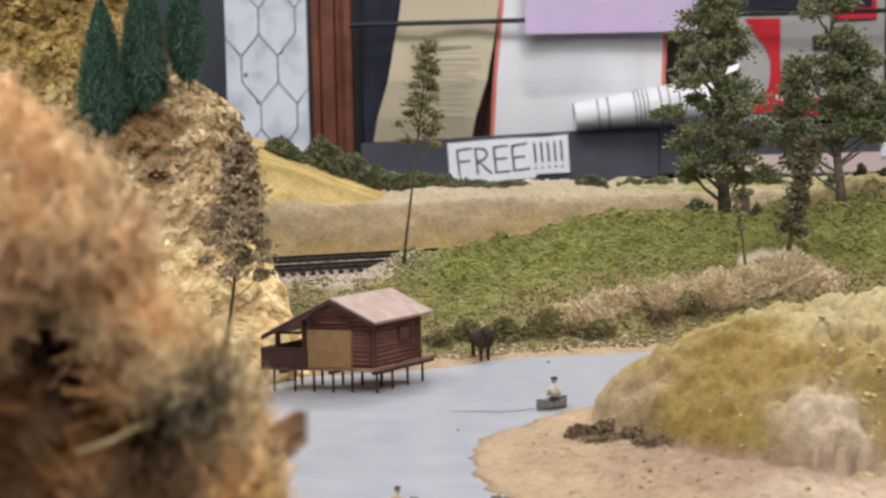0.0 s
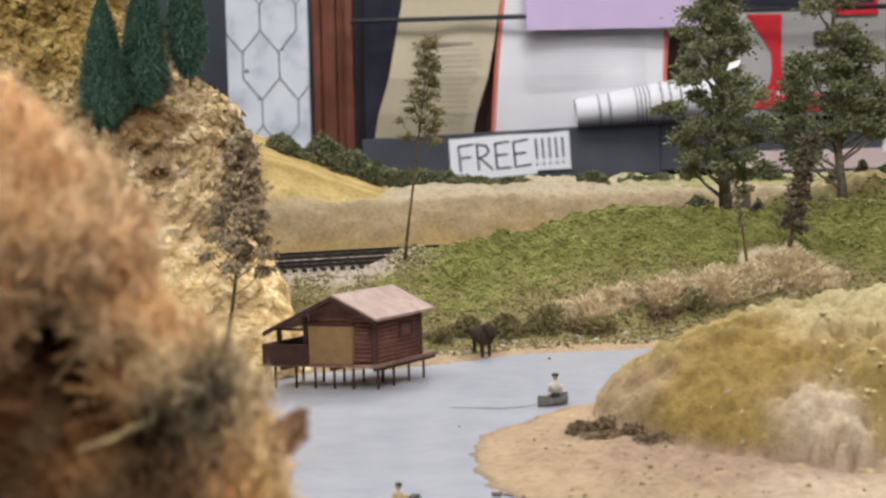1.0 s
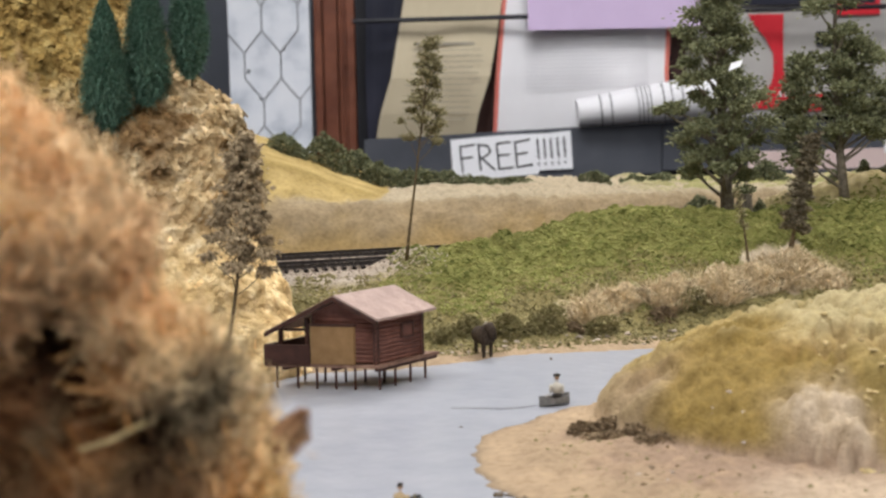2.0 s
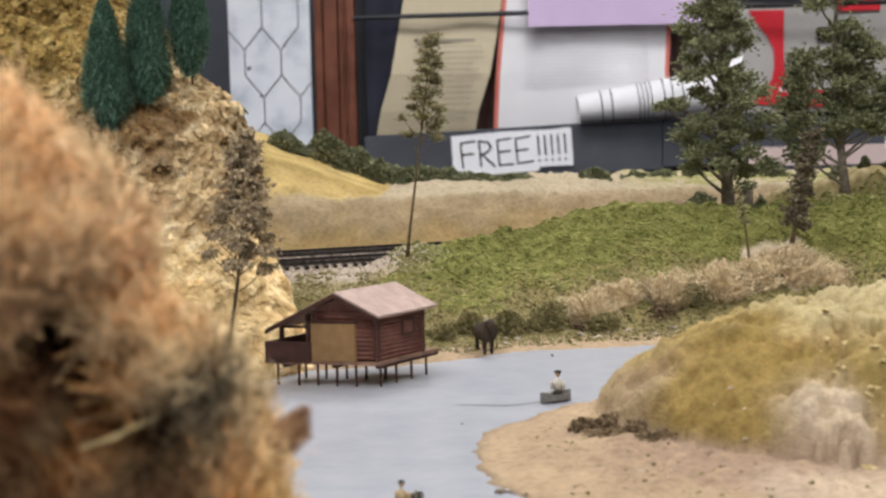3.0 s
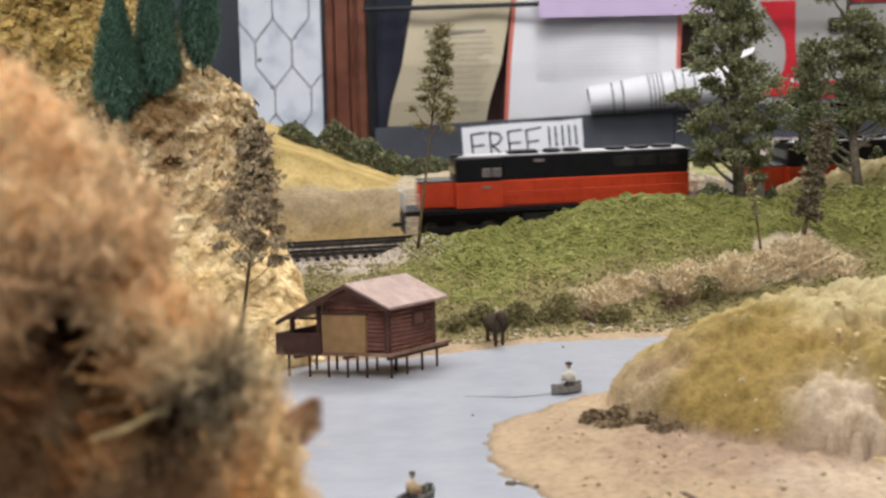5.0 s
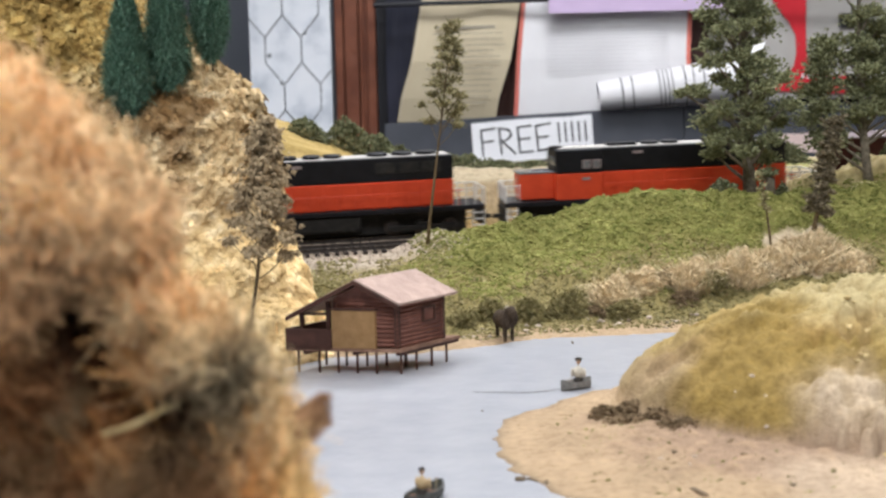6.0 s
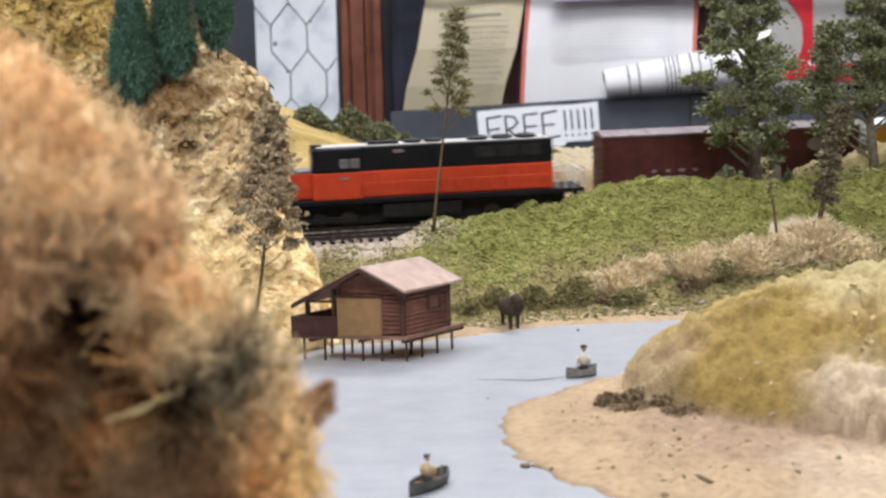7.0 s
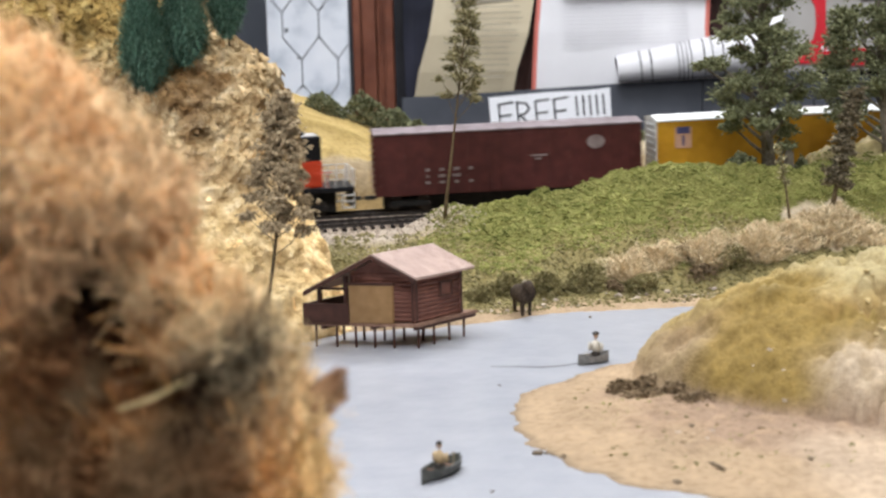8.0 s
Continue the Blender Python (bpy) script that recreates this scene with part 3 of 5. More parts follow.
def build_fibres():
    rng = np.random.default_rng(3)
    verts, faces, tone = [], [], []
    count = 0
    while count < 15000:
        z = rng.uniform(1.055, 1.175)
        xr, yf, r = interp(z, FUZZ_Z, FUZZ_X), interp(z, FUZZ_Z, FUZZ_Y), interp(z, FUZZ_Z, FUZZ_R)
        s = rng.uniform(-0.075, r * 2.3)
        if s < 0:
            x, y, nx, ny = xr - r + s, yf, 0, -1
        else:
            a = s / r - math.pi / 2
            x, y, nx, ny = xr - r + r * math.cos(a), yf + r + r * math.sin(a), math.cos(a), math.sin(a)
        if x < -0.12 or fuzz_hollow(x, z) > rng.uniform(0.25, 0.9):
            continue
        d = fuzz_relief(x, y, z)
        p = np.array([x + nx * d, y + ny * d, z + 0.3 * abs(d)])
        nrm = np.array([nx, ny, 0.15])
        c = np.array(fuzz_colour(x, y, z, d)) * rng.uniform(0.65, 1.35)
        t = rng.normal(size=3)
        t[2] *= 1.5
        t -= nrm * (t @ nrm) * 0.6
        t /= np.linalg.norm(t)
        lay = np.array([fbm(x, y, z, 90, 2), 0.4 * fbm(x, y, z + 7, 90, 2), 0.5 + fbm(x, y, z + 13, 90, 2)])
        t = t * 0.6 + lay
        t /= np.linalg.norm(t)
        curl = rng.normal(size=3)
        length, rad = rng.uniform(0.004, 0.013), rng.uniform(0.00006, 0.00022)
        base, pts = len(verts), []
        for k in range(6):
            f = k / 5
            pts.append(p + nrm * (0.0022 * math.sin(f * math.pi) + 0.0004) + t * length * (f - 0.3) + curl * 0.0026 * math.sin(f * 4.5))
        for k, q in enumerate(pts):
            for g in range(3):
                a = g * math.tau / 3
                verts.append(q + rad * (math.cos(a) * nrm + math.sin(a) * np.cross(t, nrm)))
                tone.append(c)
        for k in range(5):
            for g in range(3):
                a, b = base + k * 3 + g, base + k * 3 + (g + 1) % 3
                faces.append((a, b, b + 3, a + 3))
        count += 1
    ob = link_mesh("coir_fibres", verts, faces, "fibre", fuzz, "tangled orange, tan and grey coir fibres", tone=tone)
    tagged(ob, kind="stuff")


build_fibres()

# the little pointed tuft at the hillside's edge
bm = bmesh.new()
for k in range(140):
    a = random.uniform(-0.6, 0.6)
    b = random.uniform(-0.5, 0.5)
    o = Vector((-0.039 + random.uniform(-0.003, 0.003), 0.262 + random.uniform(-0.003, 0.003), 1.0745 + random.uniform(-0.006, 0.002)))
    tip = Vector((-0.0278, 0.262, 1.0828)) + Vector((random.uniform(-0.002, 0.0005), random.uniform(-0.001, 0.001), random.uniform(-0.006, 0.001)))
    tube(bm, [o, o.lerp(tip, 0.5) + Vector((0.001 * a, 0.001 * b, 0.0006)), tip], [0.0005, 0.0004, 0.00008], 4)
part("tuft", bm, "tuft", fuzz, "dark brown pointed tuft of fibre")


# ---- track ----
def build_track(off0, x_end, drop, label):
    track = thing("railway_track", pose(0, 0, 0), label, "railway track", kind="structure")

    def mid(x):
        return track_y(x) - (siding(x) if off0 else 0.0)

    xs = list(np.arange(-0.72, x_end, 0.02))
    for off in (-0.00825, 0.00825):
        bm = bmesh.new()
        prev = None
        for x in xs:
            y, z = mid(x) + off, rail_z(x) - drop + off * 0.06
            sec = [bm.verts.new((x, y + dy, z + dz)) for dy, dz in ((-0.0012, -0.0025), (-0.0012, -0.0021), (-0.0004, -0.0018), (-0.0004, -0.0007), (-0.0006, 0), (0.0006, 0), (0.0004, -0.0007), (0.0004, -0.0018), (0.0012, -0.0021), (0.0012, -0.0025))]
            if prev:
                for k in range(len(sec)):
                    bm.faces.new((prev[k], sec[k], sec[(k + 1) % len(sec)], prev[(k + 1) % len(sec)]))
            prev = sec
        part("rail", bm, "rail", track, "dark weathered steel rail")
    bm = bmesh.new()
    box(bm, (0, 0, 0), (0.0029, 0.0300, 0.0022), 0.0003)
    first = part("tie", bm, "tie", track)
    x, k = -0.20, 0
    while x < min(0.52, x_end):
        ob = first if k == 0 else first.copy()
        if k:
            scene.collection.objects.link(ob)
        ob.location = (x, mid(x) + random.uniform(-0.0004, 0.0004), rail_z(x) - drop - 0.0036)
        ob.rotation_euler = (0.06, -0.018, math.atan(0.14 - (0.6 * x if x < 0 else 0)) + random.uniform(-0.03, 0.03))
        x += 0.0066
        k += 1
    return track


main_track = build_track(False, 2.36, 0.0, "model railway track with dark rails on gravel")
build_track(True, 0.16, 0.0013, "second dark model railway track beside the first")


def build_ballast(track):
    pts = []
    while len(pts) < 15000:
        x = random.uniform(-0.2, 0.12)
        o = random.gauss(0, 0.013) if random.random() < 0.6 or x > 0.0 else random.uniform(-0.135, 0)
        y = track_y(x) + o
        if abs(o) > 0.034 and (x > 0.0 or o < -0.135 or o > 0 or random.random() < (-o - 0.05) * 9):
            continue
        bed = abs(o) < 0.014 or abs(o + siding(x)) < 0.014
        pts.append((x, y, land(x, y)[0] + 0.0002 + (0.0013 if bed else 0)))
    g = clumps("ballast", pts, [random.uniform(0.0004, 0.0009) for _ in pts], "stone", track, "pale pinkish ballast stones")
    tagged(g, kind="stuff")


build_ballast(main_track)

# ---- turf and scrub on the banks ----
def scatter(n, x0, x1, y0, y1, keep):
    out = []
    tries = 0
    while len(out) < n and tries < n * 30:
        tries += 1
        x, y = random.uniform(x0, x1), random.uniform(y0, y1)
        if keep(x, y):
            out.append((x, y, land(x, y)[0]))
    return out


def bank_up(x, y):
    d = y - interp(x, *SHORE)
    return smooth(0.018, 0.955 - interp(x, *SHORE), d)


def on_green(x, y):
    n1 = fbm(x, y, 0, 30)
    return bare(x, y) < 0.5 and y < track_y(x) - siding(x) - 0.030 and bank_up(x, y) + 0.3 * n1 > 0.26 + 0.9 * max(0, min(x, 0.2) - 0.06) - 0.9 * max(0, x - 0.225) and x + 0.02 * n1 > -0.035 - 0.3 * max(0, 0.9 - y)


def on_scrub(x, y):
    n1 = fbm(x, y, 0, 30)
    u = bank_up(x, y)
    return bare(x, y) < 0.5 and y - interp(x, *SHORE) + 0.008 * n1 > 0.009 and u + 0.3 * n1 < 0.36 + 0.9 * max(0, min(x, 0.2) - 0.06) - 0.9 * max(0, x - 0.225) and x > -0.06


pts = scatter(30000, -0.05, 0.42, 0.80, 0.99, on_green)
tagged(clumps("turf", pts, [random.uniform(0.0005, 0.0013) for _ in pts], "turf", None, "", 0.35, 0.55), "lumpy moss-green foam turf on the bank", "turf", kind="stuff")
pts = scatter(12000, -0.06, 0.42, 0.75, 0.90, on_scrub)
tagged(sprigs("scrub", pts, [(random.gauss(0, 1), random.gauss(0, 1), random.gauss(0.5, 0.7)) for _ in pts], [random.uniform(0.0008, 0.0024) for _ in pts], "dry_turf"), "olive-brown scrub along the foot of the bank", "scrub", kind="stuff")


pts = scatter(2600, -0.13, -0.015, 0.745, 0.905, lambda x, y: y - interp(x, *SHORE) > 0.02 and fbm(x, y, 4, 40) > -0.15)
tagged(clumps("thin_turf", pts, [random.uniform(0.0006, 0.0017) for _ in pts], "dry_turf", None, "", 0.45, 0.7), "thin olive turf below the track", "turf", kind="stuff")
pts = scatter(170, -0.06, 0.30, 0.73, 0.82, lambda x, y: 0.008 < y - interp(x, *SHORE) < 0.030 and fbm(x, y, 8, 50) > -0.1)
tagged(clumps("shore_stones", pts, [random.choice((0.0005, 0.0006, 0.0008, 0.0013, 0.0019)) for _ in pts], "stone", None, "", 0.4, 0.7), "small pale stones strewn along the shore", "stones", kind="stuff")


def heap(cx, cy, w, d, h, n, size, material, name, label, category, group=""):
    """A low shrub of many crumbs, densest low down."""
    z0 = land(cx, cy)[0]
    pts, sz = [], []
    for _ in range(int(n * 2.2)):
        a, r, q = random.uniform(0, math.tau), math.sqrt(random.random()), random.random()
        bulge = 1 + 0.35 * noise.noise(Vector((cx * 90 + math.cos(a), cy * 90 + math.sin(a), q * 2)))
        rr = r * bulge * math.sqrt(max(0.05, 1 - q * q))
        x, y = cx + w * rr * math.cos(a), cy + d * rr * math.sin(a)
        pts.append((x - cx, y - cy, min(land(x, y)[0] - z0, 0.0015) + q * h * bulge))
        sz.append(size * random.uniform(0.6, 1.3))
    ways = [(p[0] / w + random.gauss(0, 0.7), p[1] / d + random.gauss(0, 0.7), p[2] / h + random.gauss(0, 0.5)) for p in pts]
    ob = sprigs(name, pts, ways, sz, material)
    ob.location = (cx, cy, z0)
    return tagged(ob, label, category, group)


def blades(cx, cy, w, d, h, n, material, name, label, group):
    """A ragged tuft of thin upright blades and fluff."""
    z0 = land(cx, cy)[0]
    verts, faces = [], []
    for _ in range(n):
        a, rr = random.uniform(0, math.tau), math.sqrt(random.random())
        x, y = w * rr * math.cos(a), d * rr * math.sin(a)
        z = land(cx + x, cy + y)[0] - z0
        tall = h * (1 - 0.6 * rr) * random.uniform(0.35, 1.0) * (1 + 0.5 * noise.noise(Vector((cx * 300 + x * 260, y * 260, 3))))
        lean = Vector((x / w * 0.5 + random.gauss(0, 0.5), random.gauss(-0.2, 0.45), random.uniform(0.5, 1.0))) * tall
        bow = Vector((random.gauss(0, 0.25), random.gauss(0, 0.25), 0.15)) * tall
        side = Vector((math.cos(a * 7), math.sin(a * 7), random.uniform(-0.5, 0.5))) * random.uniform(0.00012, 0.00034)
        p = Vector((x, y, z - 0.0005))
        i = len(verts)
        verts += [p - side, p + side, p + lean * 0.5 + bow + side, p + lean * 0.5 + bow - side, p + lean]
        faces += [(i, i + 1, i + 2, i + 3), (i + 3, i + 2, i + 4)]
    ob = link_mesh(name, verts, faces, material)
    ob.location = (cx, cy, z0)
    return tagged(ob, label, "shrub", group)


# tan lichen tufts low on the bank
for cx, cy, w, d, h, n in ((0.085, 0.83, 0.014, 0.01, 0.014, 260), (0.105, 0.845, 0.016, 0.01, 0.016, 300), (0.135, 0.845, 0.015, 0.01, 0.018, 300),
                           (0.165, 0.85, 0.02, 0.012, 0.022, 420), (0.19, 0.86, 0.024, 0.012, 0.016, 420), (0.215, 0.87, 0.028, 0.014, 0.012, 420),
                           (0.235, 0.86, 0.02, 0.01, 0.008, 200)):
    h *= random.choice((0.75, 1.0, 1.3))
    blades(cx, cy - 0.012, w * 0.85, d * 1.1, h * 1.2, n * 6, "lichen", "lichen_tuft", "pale tan lichen tuft on the turf bank", "lichen tufts")
    heap(cx + 0.004, cy - 0.010, w * 0.65, d * 0.9, h * 0.8, int(n * 2.0), 0.0009, "lichen", "lichen_clump", "crumbly pale tan lichen clump on the bank", "shrub", "lichen clumps")
for cx, cy, w, d, h, n in ((0.012, 0.79, 0.012, 0.008, 0.011, 260), (0.035, 0.795, 0.014, 0.008, 0.012, 260), (0.058, 0.80, 0.014, 0.008, 0.014, 260), (0.09, 0.80, 0.012, 0.008, 0.010, 200),
                           (-0.005, 0.775, 0.01, 0.006, 0.008, 160), (0.15, 0.825, 0.012, 0.008, 0.012, 200)):
    heap(cx, cy, w, d, h, n * 2, 0.0011, "dry_turf", "scrub_bush", "olive-brown scrubby bush at the lakeside", "shrub", "lakeside bushes")
# dark heaps added in place of the shadowed gaps between lichen clumps
for cx, cy, w, h in ((0.096, 0.826, 0.007, 0.006), (0.120, 0.834, 0.008, 0.008), (0.150, 0.836, 0.007, 0.009), (0.128, 0.815, 0.010, 0.006), (0.158, 0.828, 0.009, 0.006), (0.181, 0.838, 0.008, 0.008), (0.203, 0.846, 0.008, 0.007), (0.075, 0.800, 0.008, 0.005)):
    heap(cx, cy, w, 0.006, h, 130, 0.0012, "scrub_brown", "dry_bush", "dark brown bush added for the shadows between lichen clumps", "shrub", "dry bushes")
# straw-coloured stones in the broken side of the near hill
random.seed(17)
for _ in range(64):
    x, y = random.uniform(0.148, 0.19), random.uniform(0.485, 0.56)
    w = random.choice((0.0009, 0.0012, 0.0016, 0.0024))
    ob = clumps("hill_stone", [(0, 0, 0)], [w], "hill_stone", None, "", 0.35, 0.6)
    ob.location = (x, y, land(x, y)[0] - 0.15 * w)
    tagged(ob, "straw-yellow stone set in the hillside", "stone", "hill stones")
for _ in range(26):
    x, y = random.uniform(0.066, 0.115), random.uniform(0.478, 0.545)
    w = random.choice((0.0006, 0.0008, 0.0012))
    ob = clumps("clod", [(0, 0, 0)], [w], random.choice(("stone", "scrub_brown", "scrub_brown")), None, "", 0.35, 0.6)
    ob.location = (x, y, land(x, y)[0] + 0.1 * w)
    tagged(ob, "small earth clod at the foot of the hill", "clod", "earth clods")
# dark bushes before the far edge
for cx, cy, w, d, h, n in ((-0.145, 1.25, 0.022, 0.015, 0.016, 420), (-0.108, 1.25, 0.026, 0.018, 0.026, 560), (-0.082, 1.26, 0.022, 0.016, 0.022, 420), (-0.058, 1.25, 0.024, 0.015, 0.020, 420), (-0.03, 1.25, 0.024, 0.014, 0.014, 380),
                           (0.0, 1.26, 0.03, 0.014, 0.011, 360), (0.035, 1.26, 0.02, 0.012, 0.007, 260), (0.06, 1.26, 0.02, 0.012, 0.006, 220),
                           (0.135, 1.24, 0.017, 0.013, 0.012, 260), (0.168, 1.24, 0.014, 0.013, 0.007, 180), (0.197, 1.25, 0.014, 0.013, 0.006, 160), (0.225, 1.25, 0.012, 0.013, 0.009, 180),
                           (0.256, 1.24, 0.011, 0.012, 0.007, 140), (0.285, 1.22, 0.02, 0.012, 0.018, 320), (0.38, 1.2, 0.012, 0.01, 0.012, 180), (0.415, 1.2, 0.015, 0.01, 0.010, 180)):
    heap(cx, cy, w, d, h, int(n * 1.8), 0.0016, "bush", "bush", "dark olive foam bush along the far edge", "shrub", "far bushes")
for cx, cy, w, h, n in ((0.121, 0.955, 0.006, 0.008, 90), (0.178, 0.955, 0.014, 0.008, 200), (0.188, 0.965, 0.006, 0.006, 90), (0.222, 0.972, 0.006, 0.012, 140), (0.258, 1.012, 0.006, 0.004, 70), (0.289, 1.012, 0.007, 0.004, 80), (0.309, 1.012, 0.0055, 0.008, 90), (0.328, 1.012, 0.008, 0.005, 80)):
    heap(cx, cy, w, 0.006, h, n, 0.0017, "bush", "crest_bush", "small dark bush on the crest of the bank", "shrub", "crest bushes")
for cx, cy, w, h, n in ((0.0555, 0.563, 0.0055, 0.005, 110), (0.066, 0.563, 0.0055, 0.006, 150), (0.0765, 0.549, 0.006, 0.0035, 120), (0.065, 0.550, 0.008, 0.0015, 90), (0.083, 0.537, 0.008, 0.002, 70)):
    heap(cx, cy, w * 1.35, 0.007, h * 0.85, n * 3, 0.0009, "scrub_brown", "hillfoot_bush", "dark brown scrub at the foot of the hill", "shrub", "hillfoot bushes")


# ---- trees ----
def tree(name, base, top, r0, clusters, leaf, bark, size, label, branches=True, droop=0.25):
    """A bent tapered trunk with limbs out to clusters of crumbs: (height share, out x, out y, spread, count)."""
    base, top = Vector(base), Vector(top)
    t = thing(name, Matrix.Translation(base), label, "tree", "model trees")
    way = top - base
    bend = Vector((0.03 * way.length * random.uniform(-1, 1), 0, 0))

    def at(f):
        return way * f + bend * math.sin(f * math.pi)

    bm = bmesh.new()
    fs = [i / 9 for i in range(10)]
    tube(bm, [at(f) - Vector((0, 0, 0.004 if f == 0 else 0)) for f in fs], [r0 * (1.25 if f == 0 else 1 - 0.85 * f) for f in fs], 8)
    part("trunk", bm, bark, t, smooth=True)
    pts, sz, ways = [], [], []
    for f, ox, oy, spread, count in clusters:
        c = at(f) + Vector((ox, oy, 0.25 * math.hypot(ox, oy)))
        if branches and math.hypot(ox, oy) > 0.005:
            b = bmesh.new()
            s = at(max(0.0, f - 0.08))
            tube(b, [s, s.lerp(c, 0.5) + Vector((0, 0, -0.001)), c], [r0 * 0.4 * (1.1 - f), r0 * 0.25, r0 * 0.1], 5)
            part("limb", b, bark, t)
        for _ in range(int(count * 3)):
            v = Vector((random.gauss(0, 1), random.gauss(0, 1), random.gauss(0, 0.55))) * spread * 0.5
            pts.append(c + v)
            ways.append((v.x / spread + 18 * ox + random.gauss(0, 0.45), v.y / spread + 18 * oy + random.gauss(0, 0.45), v.z / spread + droop + random.gauss(0, 0.4)))
            sz.append(size * random.uniform(0.5, 1.5))
    sprigs("crown", pts, ways, sz, leaf, t)
    return t


def crown(n, f0, f1, w0, w1, spread, count, gap=0.0):
    out = []
    for i in range(n):
        q = i / max(1, n - 1)
        a = i * 2.4 + random.uniform(-0.4, 0.4)
        w = (w0 + (w1 - w0) * q) * random.uniform(0.55, 1.1)
        if random.random() < gap:
            continue
        out.append((f0 + (f1 - f0) * q, w * math.cos(a), w * 0.8 * math.sin(a), spread * random.uniform(0.7, 1.2), count))
    return out


def pads(n, z0, z1, zs, lefts, rights, base, top, spread, count, least=0.3):
    """Foliage pads whose reach to either side follows the height."""
    out = []
    for i in range(n):
        z = z0 + (z1 - z0) * (i + random.random()) / n
        a = i * 2.4 + random.uniform(-0.5, 0.5)
        l, r = interp(z, zs, lefts), interp(z, zs, rights)
        reach = random.uniform(least, 1.0)
        ox = (r if math.cos(a) > 0 else l) * math.cos(a) * reach
        out.append(((z - base) / (top - base), ox, 0.5 * (l + r) * 0.8 * math.sin(a) * reach, spread * random.uniform(0.7, 1.25), count))
    return out


random.seed(21)
tree("tall_pine", (-0.0283, 0.9, land(-0.0283, 0.9)[0]), (-0.009, 0.9, 1.183), 0.0011,
     crown(30, 0.53, 1.0, 0.0135, 0.002, 0.0048, 46, 0.06) + [(0.6, 0.012, 0, 0.004, 20), (0.62, -0.013, 0, 0.004, 22)], "leaf_brown", "bark", 0.0012, "slender tall pine with thin brownish-olive foliage")
tree("lakeside_pine", (-0.1124, 0.675, 1.0173), (-0.1005, 0.675, 1.1299), 0.0011,
     pads(40, 1.057, 1.128, (1.057, 1.068, 1.075, 1.085, 1.096, 1.11, 1.128), (0.012, 0.019, 0.020, 0.015, 0.009, 0.006, 0.002), (0.018, 0.021, 0.017, 0.014, 0.011, 0.008, 0.002), 1.0173, 1.1299, 0.0050, 50, 0.55),
     "leaf_rust", "bark", 0.0013, "brown drooping pine beside the cliff", True, -0.7)
tree("broad_pine", (0.1985, 0.96, land(0.1985, 0.96)[0]), (0.193, 0.96, 1.255), 0.0046,
     pads(58, 1.086, 1.235, (1.08, 1.09, 1.115, 1.14, 1.16, 1.185, 1.21, 1.24), (0.018, 0.036, 0.043, 0.040, 0.040, 0.036, 0.020, 0.012), (0.010, 0.020, 0.042, 0.034, 0.020, 0.018, 0.014, 0.012), 1.063, 1.255, 0.0085, 110)
     + [(0.33, -0.044, -0.004, 0.005, 50), (0.08, 0.012, -0.004, 0.006, 60)], "leaf", "grey_bark", 0.0016, "large broad pine with ragged grey-green foliage")
tree("forked_pine", (0.2872, 0.98, land(0.2872, 0.98)[0]), (0.280, 0.98, 1.255), 0.0036,
     [((z - 1.07) / 0.185, ox, oy, 0.011, 180) for z, ox, oy in ((1.098, -0.030, -0.004), (1.104, -0.022, 0.006), (1.112, -0.036, 0.0), (1.122, -0.028, -0.006), (1.131, -0.034, 0.004), (1.139, -0.024, 0.0), (1.148, -0.028, -0.003), (1.158, -0.024, 0.0), (1.166, -0.022, 0.0),
        (1.118, 0.026, 0.0), (1.126, 0.014, -0.006), (1.134, 0.026, 0.004), (1.141, 0.012, -0.004), (1.150, 0.022, 0.0), (1.160, 0.014, 0.004), (1.168, 0.024, -0.003), (1.178, 0.016, 0.0), (1.142, 0.038, 0.0), (1.125, 0.040, 0.0), (1.205, -0.014, 0.0), (1.212, 0.008, 0.0), (1.218, -0.006, 0.003))]
     + pads(16, 1.112, 1.192, (1.11, 1.19), (0.006, 0.004), (0.038, 0.030), 1.07, 1.255, 0.010, 120),
     "leaf", "grey_bark", 0.0016, "pine with forked limbs and dark foliage")
tree("leaning_shrub_tree", (0.2205, 0.875, land(0.2205, 0.875)[0]), (0.2339, 0.875, 1.1165), 0.0016,
     crown(24, 0.16, 1.0, 0.0052, 0.002, 0.0045, 40), "leaf_dark", "bark", 0.0017, "narrow leaning dead-brown tree on the bank", False)
tree("sapling", (0.1913, 0.862, land(0.1913, 0.862)[0]), (0.1832, 0.862, 1.0838), 0.0011,
     crown(8, 0.55, 1.0, 0.002, 0.0015, 0.003, 9), "leaf_brown", "bark", 0.0013, "thin mossy sapling with few leaves", False)


